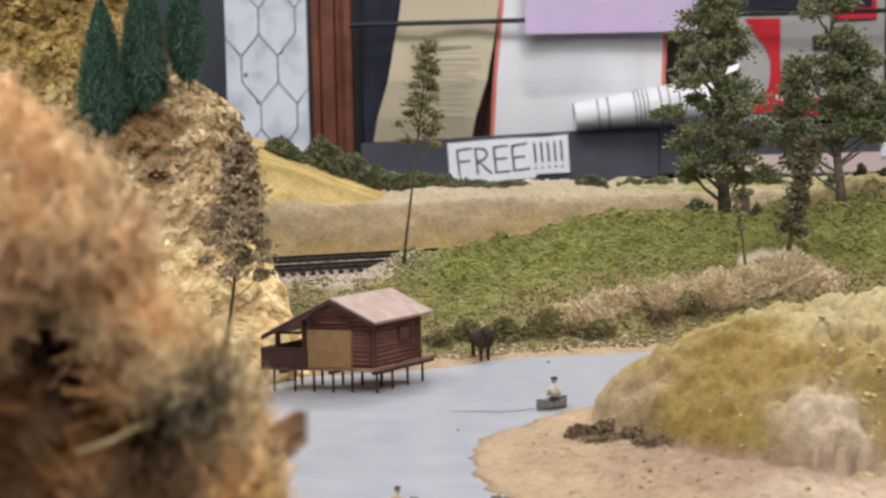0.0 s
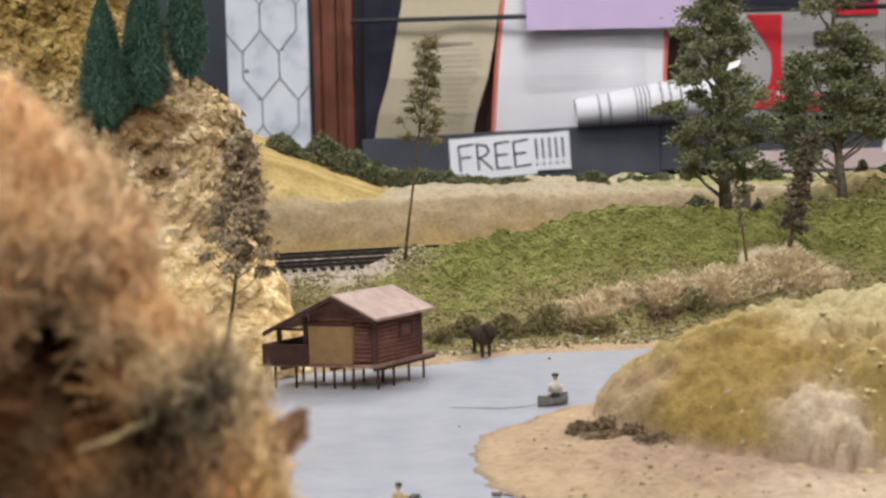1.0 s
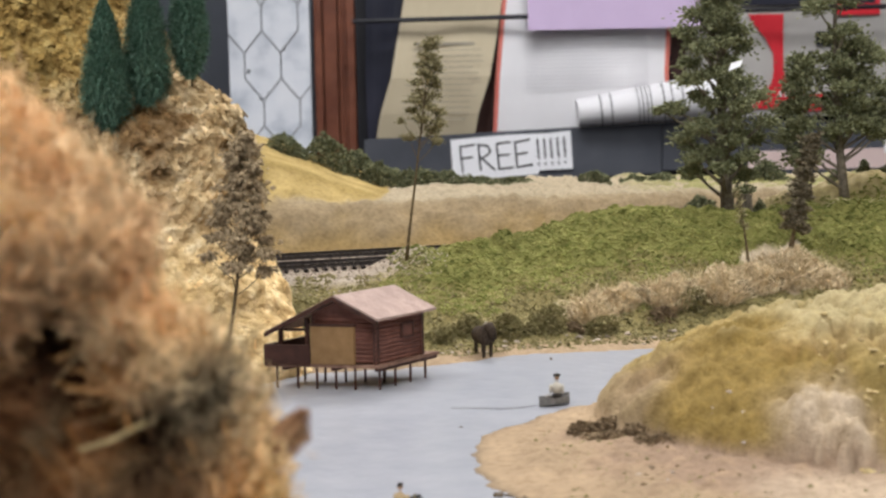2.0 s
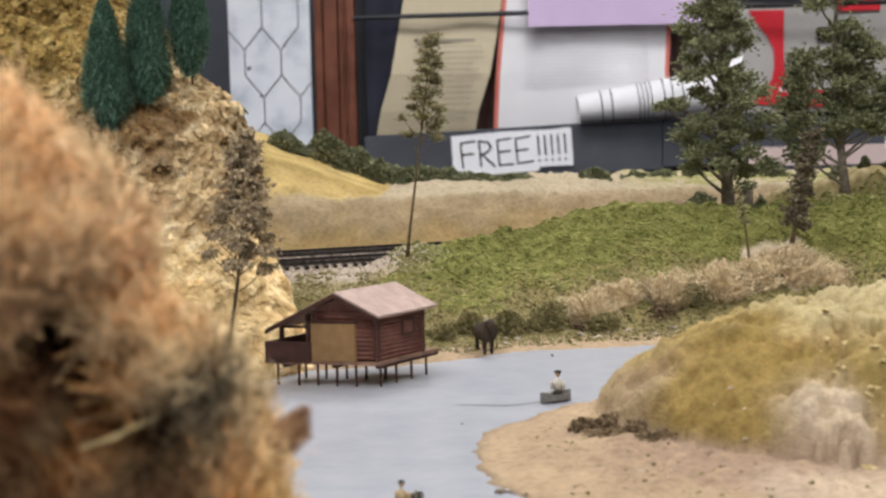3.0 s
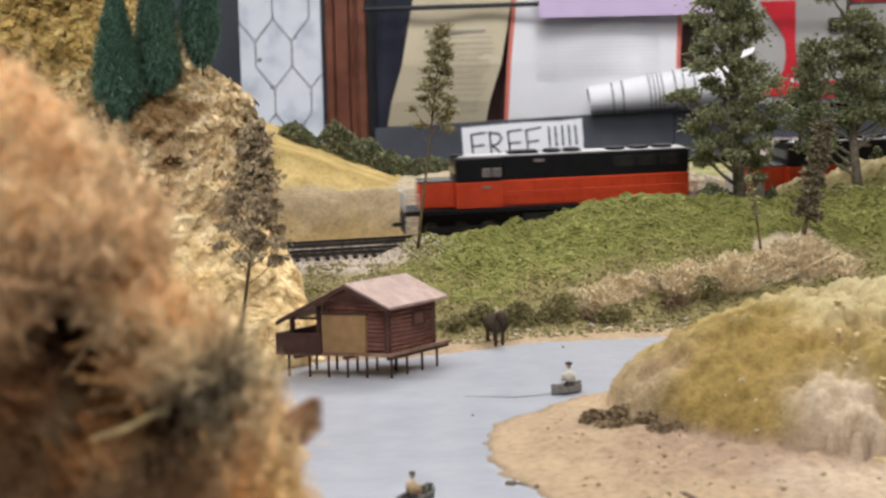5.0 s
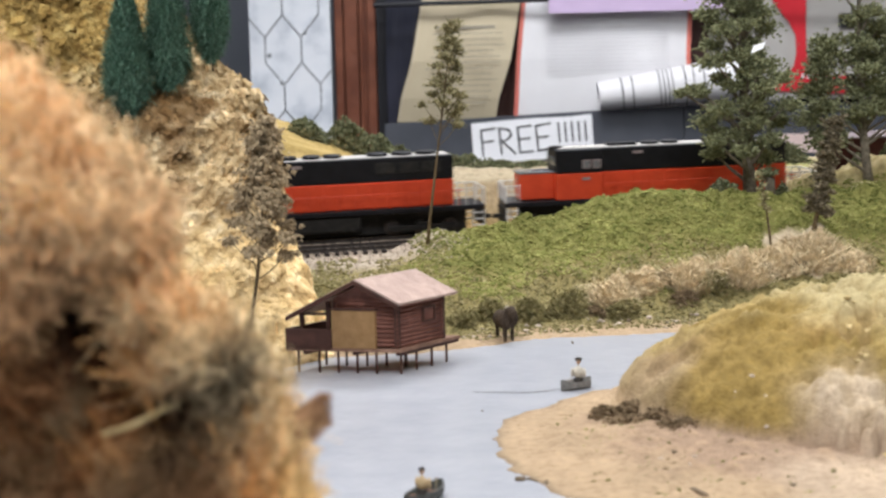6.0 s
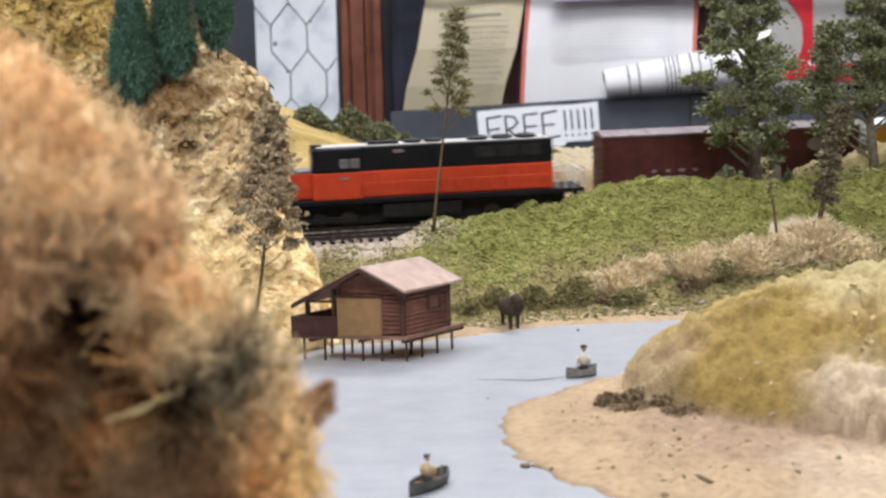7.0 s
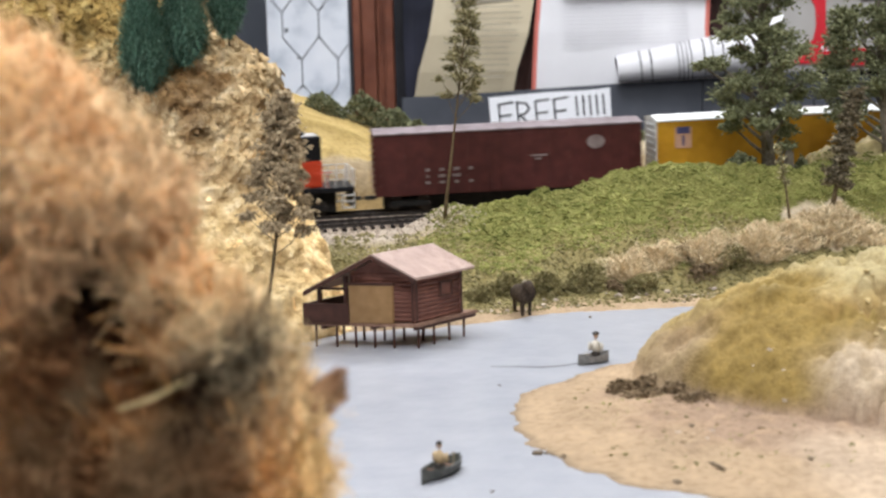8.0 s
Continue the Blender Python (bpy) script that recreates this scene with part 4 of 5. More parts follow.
def bottle_tree(base, h, r, label):
    t = thing("conifer", Matrix.Translation(base), label, "tree", "green conifers")
    bm = bmesh.new()
    tube(bm, [(0, 0.008, -0.008), (0, 0, h * 0.05), (0, 0, h * 0.98)], [0.0012, 0.0010, 0.0004], 6)
    part("trunk", bm, "bark", t)
    verts, faces = [], []
    for _ in range(20000):
        q = random.random()
        prof = 0.92 * r * min(1.0, (q + 0.01) / 0.2) ** 0.55 * (1 - max(0, q - 0.35) / 0.65) ** 0.75 * (1 + 0.1 * noise.noise(Vector((q * 9, r * 900, 2))))
        a = random.uniform(0, math.tau)
        rr = prof * (0.6 + 0.4 * random.random() ** 0.6) * random.uniform(0.92, 1.12)
        p = Vector((rr * 0.55 * math.cos(a), rr * 0.55 * math.sin(a), q * h + rr * random.gauss(0, 0.2)))
        a2 = a + random.gauss(0, 0.35)
        e = Vector((rr * math.cos(a2), rr * math.sin(a2), q * h + rr * random.gauss(0.1, 0.35)))
        s = Vector((-math.sin(a), math.cos(a), random.uniform(-0.7, 0.7))) * random.uniform(0.0001, 0.00022)
        i = len(verts)
        verts += [p - s, p + s, e + s * 0.7, e - s * 0.7]
        faces.append((i, i + 1, i + 2, i + 3))
    link_mesh("needles", verts, faces, "conifer", t)


for bx, by, bz, h, r in ((-0.187, 0.757, 1.1304, 0.076, 0.0165), (-0.1662, 0.767, 1.1433, 0.085, 0.0160), (-0.1447, 0.779, 1.1590, 0.085, 0.0135)):
    bottle_tree((bx, by, bz), h, r, "dark green bottle-brush conifer on the cliff")


# ---- the cabin on stilts ----
def build_cabin():
    A, B, Z = Vector((-0.98, 0.2, 0)), Vector((0.62, 0.785, 0)), Vector((0, 0, 1))
    origin = Vector((-0.0371, 0.672, 0.9995))
    cabin = thing("stilt_cabin", Matrix.Translation(origin), "red-brown log cabin on stilts with a porch over the lake", "cabin")

    def at(m, l, h):
        return A * m + B * l + Z * h

    def slab(bm, m0, m1, l0, l1, h0, h1):
        hexa(bm, [at(m0, l0, h0), at(m1, l0, h0), at(m1, l1, h0), at(m0, l1, h0), at(m0, l0, h1), at(m1, l0, h1), at(m1, l1, h1), at(m0, l1, h1)])

    DECK, EAVE = 0.0135, 0.0365
    W, L = 0.0313, 0.0348

    def roof_h(m):
        return 0.0480 - 0.53 * (0.0168 - m) if m < 0.0168 else 0.0480 - 0.52 * (m - 0.0168)

    deck = new("deck")
    deck.parent = cabin
    deck["label"] = "plank deck of weathered brown"
    for i in range(13):
        l0 = -0.003 + i * 0.0037
        bm = bmesh.new()
        slab(bm, -0.0035, 0.0565 if i < 8 else W + 0.002, l0, l0 + 0.0034, DECK - 0.0016, DECK)
        part("plank", bm, "cabin_deck", deck)
    for m in (-0.0025, 0.02, 0.046):
        bm = bmesh.new()
        slab(bm, m, m + 0.002, -0.002, 0.0448 if m < 0.03 else 0.027, DECK - 0.0034, DECK - 0.0017)
        part("beam", bm, "cabin_dark", cabin)
    for m, l in [(-0.001, q) for q in (0.001, 0.013, 0.025, 0.037)] + [(0.011, 0.0), (0.021, 0.0), (0.031, 0.0), (0.041, 0.0), (0.052, 0.0), (0.011, 0.022), (0.021, 0.022), (0.03, 0.02), (0.041, 0.02), (0.052, 0.02), (0.02, 0.036)]:
        bm = bmesh.new()
        tube(bm, [at(m, l, -0.012), at(m, l, DECK - 0.0017)], 0.0007, 6)
        part("stilt", bm, "cabin_dark", cabin)
    # log walls: each log its own round
    walls = new("log_wall")
    walls.parent = cabin
    n = 11
    step = (EAVE + 0.002 - DECK) / n

    def log(a, b, r=step * 0.56):
        bm = bmesh.new()
        tube(bm, [a, b], r, 7)
        part("log", bm, "cabin", walls, smooth=True)

    for i in range(n):
        h = DECK + step * (i + 0.5)
        log(at(0, -0.0012, h), at(0, L + 0.0012, h))
        log(at(W, -0.0012, h), at(W, L + 0.0012, h))
        log(at(-0.0012, 0, h + step * 0.3), at(W + 0.0012, 0, h + step * 0.3))
        log(at(-0.0012, L, h + step * 0.3), at(W + 0.0012, L, h + step * 0.3))
    for l in (0.0, L):
        bm = bmesh.new()
        a = [at(0.0, l - 0.0008, EAVE), at(W, l - 0.0008, EAVE), at(W, l - 0.0008, roof_h(W) - 0.001), at(0.0168, l - 0.0008, 0.0466), at(0.0, l - 0.0008, roof_h(0) - 0.001)]
        b = [p + B * 0.0016 for p in a]
        va, vb = [bm.verts.new(p) for p in a], [bm.verts.new(p) for p in b]
        bm.faces.new(va), bm.faces.new(vb[::-1])
        for k in range(5):
            bm.faces.new((va[k], vb[k], vb[(k + 1) % 5], va[(k + 1) % 5]))
        part("gable", bm, "cabin", cabin)
    for m, l in ((-0.0005, -0.0005), (-0.0005, L), (W, -0.0005)):
        bm = bmesh.new()
        slab(bm, m - 0.001, m + 0.001, l - 0.001, l + 0.001, DECK, EAVE + 0.001)
        part("corner_post", bm, "cabin_dark", cabin)
    # sliding door and its dark jamb
    bm = bmesh.new()
    slab(bm, 0.0092, 0.0315, -0.0034, -0.0018, DECK + 0.0002, DECK + 0.0193)
    door = part("door", bm, "cabin_door", cabin, "ochre board door")
    bm = bmesh.new()
    slab(bm, 0.0085, 0.0325, -0.0036, -0.0016, DECK + 0.0194, DECK + 0.0206)
    part("lintel", bm, "cabin_dark", door)
    # side window
    bm = bmesh.new()
    for a, b, c, d in ((0.017, 0.0265, 0.0245, 0.0252), (0.017, 0.0265, 0.0315, 0.0322)):
        slab(bm, -0.0026, -0.0012, a, b, c, d)
    slab(bm, -0.0026, -0.0012, 0.017, 0.0178, 0.0252, 0.0315)
    slab(bm, -0.0026, -0.0012, 0.0257, 0.0265, 0.0252, 0.0315)
    win = part("window", bm, "cabin_dark", cabin)
    bm = bmesh.new()
    slab(bm, -0.0018, -0.0013, 0.0178, 0.0257, 0.0252, 0.0315)
    part("pane", bm, "cabin", win)
    # porch: parapet, posts, beam
    for m0, m1, l0, l1 in ((W + 0.001, 0.0565, -0.003, -0.0015), (0.055, 0.0565, -0.0015, 0.026)):
        bm = bmesh.new()
        slab(bm, m0, m1, l0, l1, DECK - 0.0012, DECK + 0.0098)
        part("parapet", bm, "cabin_dark", cabin, "dark brown boarded porch parapet")
    for m, l in ((0.0495, 0.0), (0.0355, 0.0), (0.0495, 0.027)):
        bm = bmesh.new()
        slab(bm, m - 0.0008, m + 0.0008, l - 0.0008, l + 0.0008, DECK, roof_h(m) - 0.0012)
        part("porch_post", bm, "cabin_dark", cabin)
    bm = bmesh.new()
    slab(bm, 0.0335, 0.051, -0.001, 0.0006, 0.0300, 0.0312)
    part("porch_beam", bm, "cabin_dark", cabin)
    # roof in two slopes with thickness, and barge boards
    for m0, m1 in ((-0.0055, 0.0168), (0.0168, 0.0525)):
        bm = bmesh.new()
        p = []
        for dh in (0, 0.0012):
            p += [at(m0, -0.0065, roof_h(m0) + dh), at(m1, -0.0065, roof_h(m1) + dh), at(m1, 0.0402, roof_h(m1) + dh), at(m0, 0.0402, roof_h(m0) + dh)]
        hexa(bm, p)
        part("roof", bm, "cabin_roof", cabin, "pinkish-brown sheet roof slope")
        bm = bmesh.new()
        p = []
        for dh in (-0.0016, 0.0006):
            p += [at(m0, -0.0078, roof_h(m0) + dh), at(m1, -0.0078, roof_h(m1) + dh), at(m1, -0.0066, roof_h(m1) + dh), at(m0, -0.0066, roof_h(m0) + dh)]
        hexa(bm, p)
        part("barge_board", bm, "cabin_dark", cabin)


build_cabin()


# ---- boats, figurines, animal ----
def boat(name, m, length, width, h, material, label):
    t = thing(name, m, label, "boat")
    bm = bmesh.new()
    rings = []
    for i in range(9):
        u = -1 + i / 4
        w = width / 2 * (1 - abs(u) ** (1.8 if u < 0 else 3.5)) + 0.0002
        x, sheer = u * length / 2, 0.0012 * u * u
        rings.append([bm.verts.new((x, w * a, b * h + sheer * (b > 0.5))) for a, b in ((-1, 1), (-0.85, 0.35), (-0.4, 0), (0.4, 0), (0.85, 0.35), (1, 1), (0.8, 0.98), (0.65, 0.4), (0, 0.25), (-0.65, 0.4), (-0.8, 0.98))])
    for a, b in zip(rings, rings[1:]):
        for k in range(11):
            bm.faces.new((a[k], a[(k + 1) % 11], b[(k + 1) % 11], b[k]))
    bm.faces.new(rings[0]), bm.faces.new(rings[-1][::-1])
    part("hull", bm, material, t)
    for u in (-0.35, 0.3):
        bm = bmesh.new()
        box(bm, (u * length / 2, 0, h * 0.72), (0.0014, width * 0.78, 0.0005))
        part("thwart", bm, "cabin_deck", t)
    return t


def figurine(m, colour_top, label, hat=False):
    """A seated painted figure as one plain shape."""
    verts, faces, tone = [], [], []

    def blob(c, s, col):
        i = len(verts)
        for v in ICO_V:
            verts.append((c[0] + v[0] * s[0], c[1] + v[1] * s[1], c[2] + v[2] * s[2]))
            tone.append(col)
        faces.extend([tuple(int(q) + i for q in f) for f in ICO_F])

    skin, dark = (0.50, 0.33, 0.22), (0.045, 0.038, 0.032)
    blob((0, 0, 0.0012), (0.0022, 0.0020, 0.0016), dark)
    blob((0, 0, 0.0042), (0.0014, 0.0023, 0.0032), colour_top)
    blob((0.0008, 0.0024, 0.0042), (0.0014, 0.0007, 0.0022), colour_top)
    blob((0.0008, -0.0024, 0.0042), (0.0014, 0.0007, 0.0022), colour_top)
    blob((0, 0, 0.0086), (0.0012, 0.0011, 0.0014), skin)
    blob((-0.0001, 0, 0.0094), (0.0014 if not hat else 0.0018, 0.0013 if not hat else 0.0017, 0.0008), dark)
    ob = link_mesh("seated_figurine", verts, faces, "shirt", smooth=True, tone=tone)
    ob.matrix_basis = m
    return tagged(ob, label, "figurine")


rower = boat("rowing_boat", pose(0.0488, 0.631, 1.0, 0, 0, 28), 0.0168, 0.0080, 0.0042, "boat", "small grey rowing boat on the lake")
clumps("bundle", [(-0.0042, 0, 0.0042), (-0.0028, 0.0008, 0.0046)], [0.0017, 0.0014], "paper_grey", rower, "pale wrapped bundle in the bow")
figurine(pose(0.0500, 0.6315, 1.0030, 0, 0, -100) @ Matrix.Scale(1.2, 4), (0.58, 0.54, 0.46), "seated painted figurine in a pale shirt and dark hat", True)
boat("canoe", pose(-0.0175, 0.459, 1.0, 0, 0, 58), 0.024, 0.0085, 0.0042, "canoe", "dark grey-green canoe on the lake")
figurine(pose(-0.0180, 0.459, 1.0024, 0, 0, 62), (0.46, 0.34, 0.19), "seated painted figurine in a tan shirt")
bm = bmesh.new()
tube(bm, [(0.0, 0, 0), (0.0004, 0.0004, 0.0055)], 0.0003, 5)
box(bm, (0.0005, 0.0005, 0.0062), (0.0010, 0.0003, 0.0020), 0.0001)
pad = part("paddle", bm, "hide_pale")
pad.matrix_basis = pose(-0.0136, 0.4605, 1.0008)
tagged(pad, "small upright wooden paddle beside the canoe's figurine", "paddle")


def build_bison():
    t = thing("bison_figurine", pose(0.0187, 0.757, land(0.0187, 0.757)[0], 0, 0, -60), "dark brown bison figurine standing on the shore", "animal figurine")
    bm = bmesh.new()
    tube(bm, [(-0.0072, 0, 0.0112), (-0.006, 0, 0.0115), (-0.002, 0, 0.0112), (0.003, 0, 0.0115), (0.0065, 0, 0.0125), (0.0078, 0, 0.0125)], [0.0020, 0.0045, 0.0049, 0.0058, 0.0056, 0.0030], 12)
    part("body", bm, "hide", t, smooth=True)
    bm = bmesh.new()
    tube(bm, [(0.005, 0, 0.0155), (0.0085, 0, 0.0168), (0.0108, 0, 0.0150), (0.0120, 0, 0.0115)], [0.0030, 0.0030, 0.0026, 0.0013], 8)
    part("head", bm, "hide", t, smooth=True)
    bm = bmesh.new()
    tube(bm, [(0.0, 0, 0.0160), (0.004, 0, 0.0172), (0.0075, 0, 0.0172)], [0.0008, 0.0022, 0.0008], 8)
    part("mane", bm, "hide_pale", t, "pale mane along the back", smooth=True)
    for x in (-0.005, 0.005):
        for y in (-0.0022, 0.0022):
            bm = bmesh.new()
            tube(bm, [(x, y, 0.0112), (x + 0.0004, y, 0.006), (x, y, -0.0004)], [0.0022, 0.0011, 0.0009], 6)
            part("leg", bm, "hide", t)
    bm = bmesh.new()
    tube(bm, [(-0.007, 0, 0.0125), (-0.0085, 0, 0.009), (-0.0084, 0, 0.005)], [0.0005, 0.0004, 0.0006], 5)
    part("tail", bm, "hide", t)
    t.scale = (0.86, 1.05, 1.02)


build_bison()

# a fishing line lying on the water, and clods on the sand
bm = bmesh.new()
tube(bm, [(0.0, 0.628, 1.0002), (0.012, 0.6262, 1.0003), (0.024, 0.6240, 1.0003), (0.034, 0.6265, 1.0003), (0.042, 0.6300, 1.0006)], [0.0001, 0.0002, 0.00024, 0.0002, 0.00012], 5)
tagged(part("fishing_line", bm, "boat"), "thin grey fishing line lying on the water", "fishing line")
bm = bmesh.new()
tube(bm, [(-0.0631, 0.226, 1.0850), (-0.0575, 0.225, 1.0868), (-0.0514, 0.226, 1.0897)], [0.0003, 0.0004, 0.0002], 6)
part("straw_twig", bm, "hill_stone", fuzz, "pale straw twig")
random.seed(5)
pts = [(x, y, land(x, y)[0]) for x, y in ((random.uniform(0.035, 0.16), random.uniform(0.45, 0.572)) for _ in range(500)) if beach_in(x, y) > 0.015 and hill_d(x, y) > 1.04 and fbm(x, y, 7, 60) > -0.05]
tagged(clumps("clods", pts, [random.choice((0.0003, 0.0004, 0.0004, 0.0006, 0.0010)) for _ in pts], "dry_turf", None, "", 0.4, 0.6), "small brown earth clods on the sand", "clods", kind="stuff")

bm = bmesh.new()
hexa(bm, [(-0.0052, 0, -0.0030), (0.0030, 0, 0.0002), (0.0030, 0.0003, 0.0002), (-0.0052, 0.0003, -0.0030), (-0.0028, 0.003, 0.0022), (0.0050, 0.003, 0.0046), (0.0050, 0.0033, 0.0046), (-0.0028, 0.0033, 0.0022)])
scrap = part("paper_scrap", bm, "paper")
scrap.location = (0.1920, 0.907, 1.1631)
tagged(scrap, "bright white paper scrap caught in the pine", "paper scrap")
bm = bmesh.new()
tube(bm, [(0, 0, -0.003), (0, 0, 0.009), (0.0004, 0, 0.0135), (0.0006, 0, 0.0145)], [0.0042, 0.0036, 0.0030, 0.0012], 9)
stump = part("tree_stump", bm, "grey_bark")
stump.location = (0.2105, 0.955, land(0.2105, 0.955)[0])
tagged(stump, "short grey-brown tree stump on the bank", "stump")


# ---- the train: each vehicle stands on the rail head, nose towards -x ----
def truck(parent, x, wheels, wheelbase, side_material="grime"):
    bm = bmesh.new()
    half = wheelbase / 2
    for y in (-0.0125, 0.0125):
        box(bm, (x, y, 0.0062), (wheelbase + 0.008, 0.0016, 0.0036), 0.0005)
        for k in range(wheels):
            xx = x - half + wheelbase * k / (wheels - 1)
            box(bm, (xx, y + math.copysign(0.0008, y), 0.0058), (0.0030, 0.0014, 0.0036), 0.0004)
    box(bm, (x, 0, 0.0085), (0.010, 0.024, 0.003), 0.0005)
    tr = part("truck", bm, side_material, parent, "dark wheel truck")
    for k in range(wheels):
        xx = x - half + wheelbase * k / (wheels - 1)
        b = bmesh.new()
        for y in (-0.0082, 0.0082):
            tube(b, [(xx, y - 0.0012, 0.0057), (xx, y + 0.0012, 0.0057)], 0.0057, 16)
        rod(b, (xx, -0.008, 0.0057), (xx, 0.008, 0.0057), 0.001)
        part("wheelset", b, "rail", tr)


def build_loco():
    t = thing("locomotive", pose(0, 0, 0), "black and orange-red diesel locomotive with silver handrails", "locomotive", "train")
    t["group"] = "train"
    X0, X1 = -0.101, 0.102

    bm = bmesh.new()
    box(bm, (0.006, 0, 0.0195), (0.236, 0.034, 0.0035), 0.0005)
    part("frame", bm, "black", t)
    bm = bmesh.new()
    box(bm, (0.004, 0, 0.0115), (0.058, 0.030, 0.0115), 0.002)
    part("fuel_tank", bm, "grime", t)
    bm = bmesh.new()
    box(bm, (0.006, 0, 0.0098), (0.212, 0.013, 0.0168), 0.001)
    part("underframe", bm, "grime", t)
    # long hood, orange below and black above
    bm = bmesh.new()
    box(bm, ((-0.040 + X1) / 2, 0, 0.0309), (X1 + 0.040, 0.0235, 0.0193), 0.0006)
    hood = part("lower_hood", bm, "orange", t, "orange-red lower hood")
    bm = bmesh.new()
    box(bm, ((-0.040 + X1) / 2, 0, 0.0493), (X1 + 0.040, 0.0235, 0.0174), 0.0012)
    upper = part("upper_hood", bm, "black", t, "black upper hood")
    for k in range(12):
        x = -0.0335 + k * 0.0116
        bm = bmesh.new()
        box(bm, (x, -0.01195, 0.0309), (0.0098, 0.0006, 0.0175), 0.0003)
        part("hood_door", bm, "orange", hood)
    for k in range(3):
        bm = bmesh.new()
        box(bm, (0.052 + k * 0.017, -0.012, 0.0505), (0.0145, 0.0006, 0.008), 0.0003)
        part("radiator_grille", bm, "grime", upper)
    # short hood and cab
    bm = bmesh.new()
    box(bm, ((X0 - 0.0745) / 2, 0, 0.0315), (-0.0745 - X0, 0.020, 0.0195), 0.0012)
    part("short_hood", bm, "orange", t, "orange-red short nose hood")
    bm = bmesh.new()
    box(bm, ((X0 - 0.0745) / 2, 0, 0.0416), (-0.0735 - X0, 0.0205, 0.0014), 0.0004)
    part("nose_top", bm, "window", t, "dull grey nose top")
    bm = bmesh.new()
    box(bm, (-0.0573, 0, 0.0309), (0.0345, 0.0315, 0.0193), 0.0006)
    part("cab", bm, "orange", t, "orange-red cab side")
    bm = bmesh.new()
    box(bm, (-0.0573, 0, 0.0493), (0.0345, 0.0315, 0.0174), 0.0014)
    cab2 = part("cab_top", bm, "black", t)
    for x in (-0.0515, -0.0440):
        bm = bmesh.new()
        box(bm, (x, -0.0159, 0.0470), (0.0062, 0.0006, 0.0066), 0.0003)
        w = part("cab_window", bm, "faded_white", cab2)
        bm = bmesh.new()
        box(bm, (x, -0.0162, 0.0470), (0.0048, 0.0006, 0.0052))
        part("pane", bm, "window", w)
    bm = bmesh.new()
    box(bm, (-0.0747, 0.0, 0.0495), (0.0006, 0.026, 0.006), 0.0002)
    part("windscreen", bm, "window", cab2)
    bm = bmesh.new()
    box(bm, (-0.052, -0.016, 0.0365), (0.006, 0.0004, 0.002))
    part("number_bar", bm, "faded_white", t)
    bm = bmesh.new()
    box(bm, (-0.012, -0.0121, 0.0540), (0.0075, 0.0004, 0.0022))
    part("number_board", bm, "faded_white", upper)
    # roof gear
    # roof highlights painted as a pale grey slab on the dark roof
    bm = bmesh.new()
    box(bm, (0.0145, 0, 0.0582), (0.17, 0.019, 0.0009), 0.0003)
    part("roof_walk", bm, "paper_grey", t, "grey roof top, painted light for its highlights")
    for x, r in ((0.048, 0.0078), (0.066, 0.0078), (0.084, 0.0078), (0.0, 0.0068), (0.015, 0.0068)):
        bm = bmesh.new()
        tube(bm, [(x, 0, 0.0584), (x, 0, 0.0604), (x, 0, 0.0610)], [r, r, r * 0.85], 18)
        part("roof_fan", bm, "black", t)
    bm = bmesh.new()
    box(bm, (-0.022, 0, 0.0597), (0.022, 0.012, 0.0022), 0.0006)
    part("exhaust_housing", bm, "black", t)
    bm = bmesh.new()
    box(bm, (-0.0705, 0, 0.0588), (0.008, 0.008, 0.0018), 0.0004)
    part("headlight_housing", bm, "grime", t)
    # handrails along the walkway
    for y in (-0.0166, 0.0166):
        bm = bmesh.new()
        for k in range(12):
            x = -0.036 + k * 0.0128
            rod(bm, (x, y, 0.020), (x, y, 0.0325), 0.00028, 5)
        rod(bm, (-0.038, y, 0.0325), (0.108, y, 0.0325), 0.00028, 5)
        part("handrail", bm, "orange" if y < 0 else "black", t)
    # platforms, end rails and steps at both ends
    for e, x0, x1 in ((-1, -0.112, X0), (1, X1, 0.124)):
        xe = x0 if e < 0 else x1
        xi = x1 if e < 0 else x0
        rails = new("end_rail")
        rails.parent = t
        rails["label"] = "silver-white end handrails"

        def bar(a, b, q=0.00038):
            bm = bmesh.new()
            rod(bm, a, b, q, 5)
            part("rail_bar", bm, "silver", rails)

        for y in (-0.0162, 0.0162):
            for q in range(4):
                x = xi + (xe - xi) * (q + 0.3) / 3.4
                bar((x, y, 0.0205), (x, y, 0.0335))
            bar((xi, y, 0.0335), (xe, y, 0.0335))
            bar((xi, y, 0.027), (xe, y, 0.027), 0.0003)
        for y in (-0.0155, -0.007, 0.007, 0.0155):
            bar((xe, y, 0.0205), (xe, y, 0.0335))
        bar((xe, -0.0155, 0.0335), (xe, 0.0155, 0.0335))
        if e < 0:
            one_box("end_sheet", (xe - e * 0.0005, 0, 0.0268), (0.0007, 0.029, 0.0105), "silver", t, "white end panel")
        bm = bmesh.new()
        box(bm, (xe, 0, 0.0110), (0.002, 0.030, 0.013), 0.0006)
        part("pilot", bm, "grime", t)
        for y in (-0.0155, 0.0155):
            bm = bmesh.new()
            for k in range(3):
                box(bm, (xe - e * 0.0045, y, 0.006 + k * 0.0045), (0.0078, 0.0034, 0.0007))
            for dx in (0.0006, 0.0086):
                box(bm, (xe - e * dx, y, 0.0112), (0.0006, 0.0034, 0.0120))
            part("steps", bm, "silver", t, "white-edged boarding steps")
        bm = bmesh.new()
        box(bm, (xe + e * 0.004, 0, 0.0098), (0.008, 0.0026, 0.003), 0.0006)
        part("coupler", bm, "grime", t)
    truck(t, -0.071, 3, 0.043)
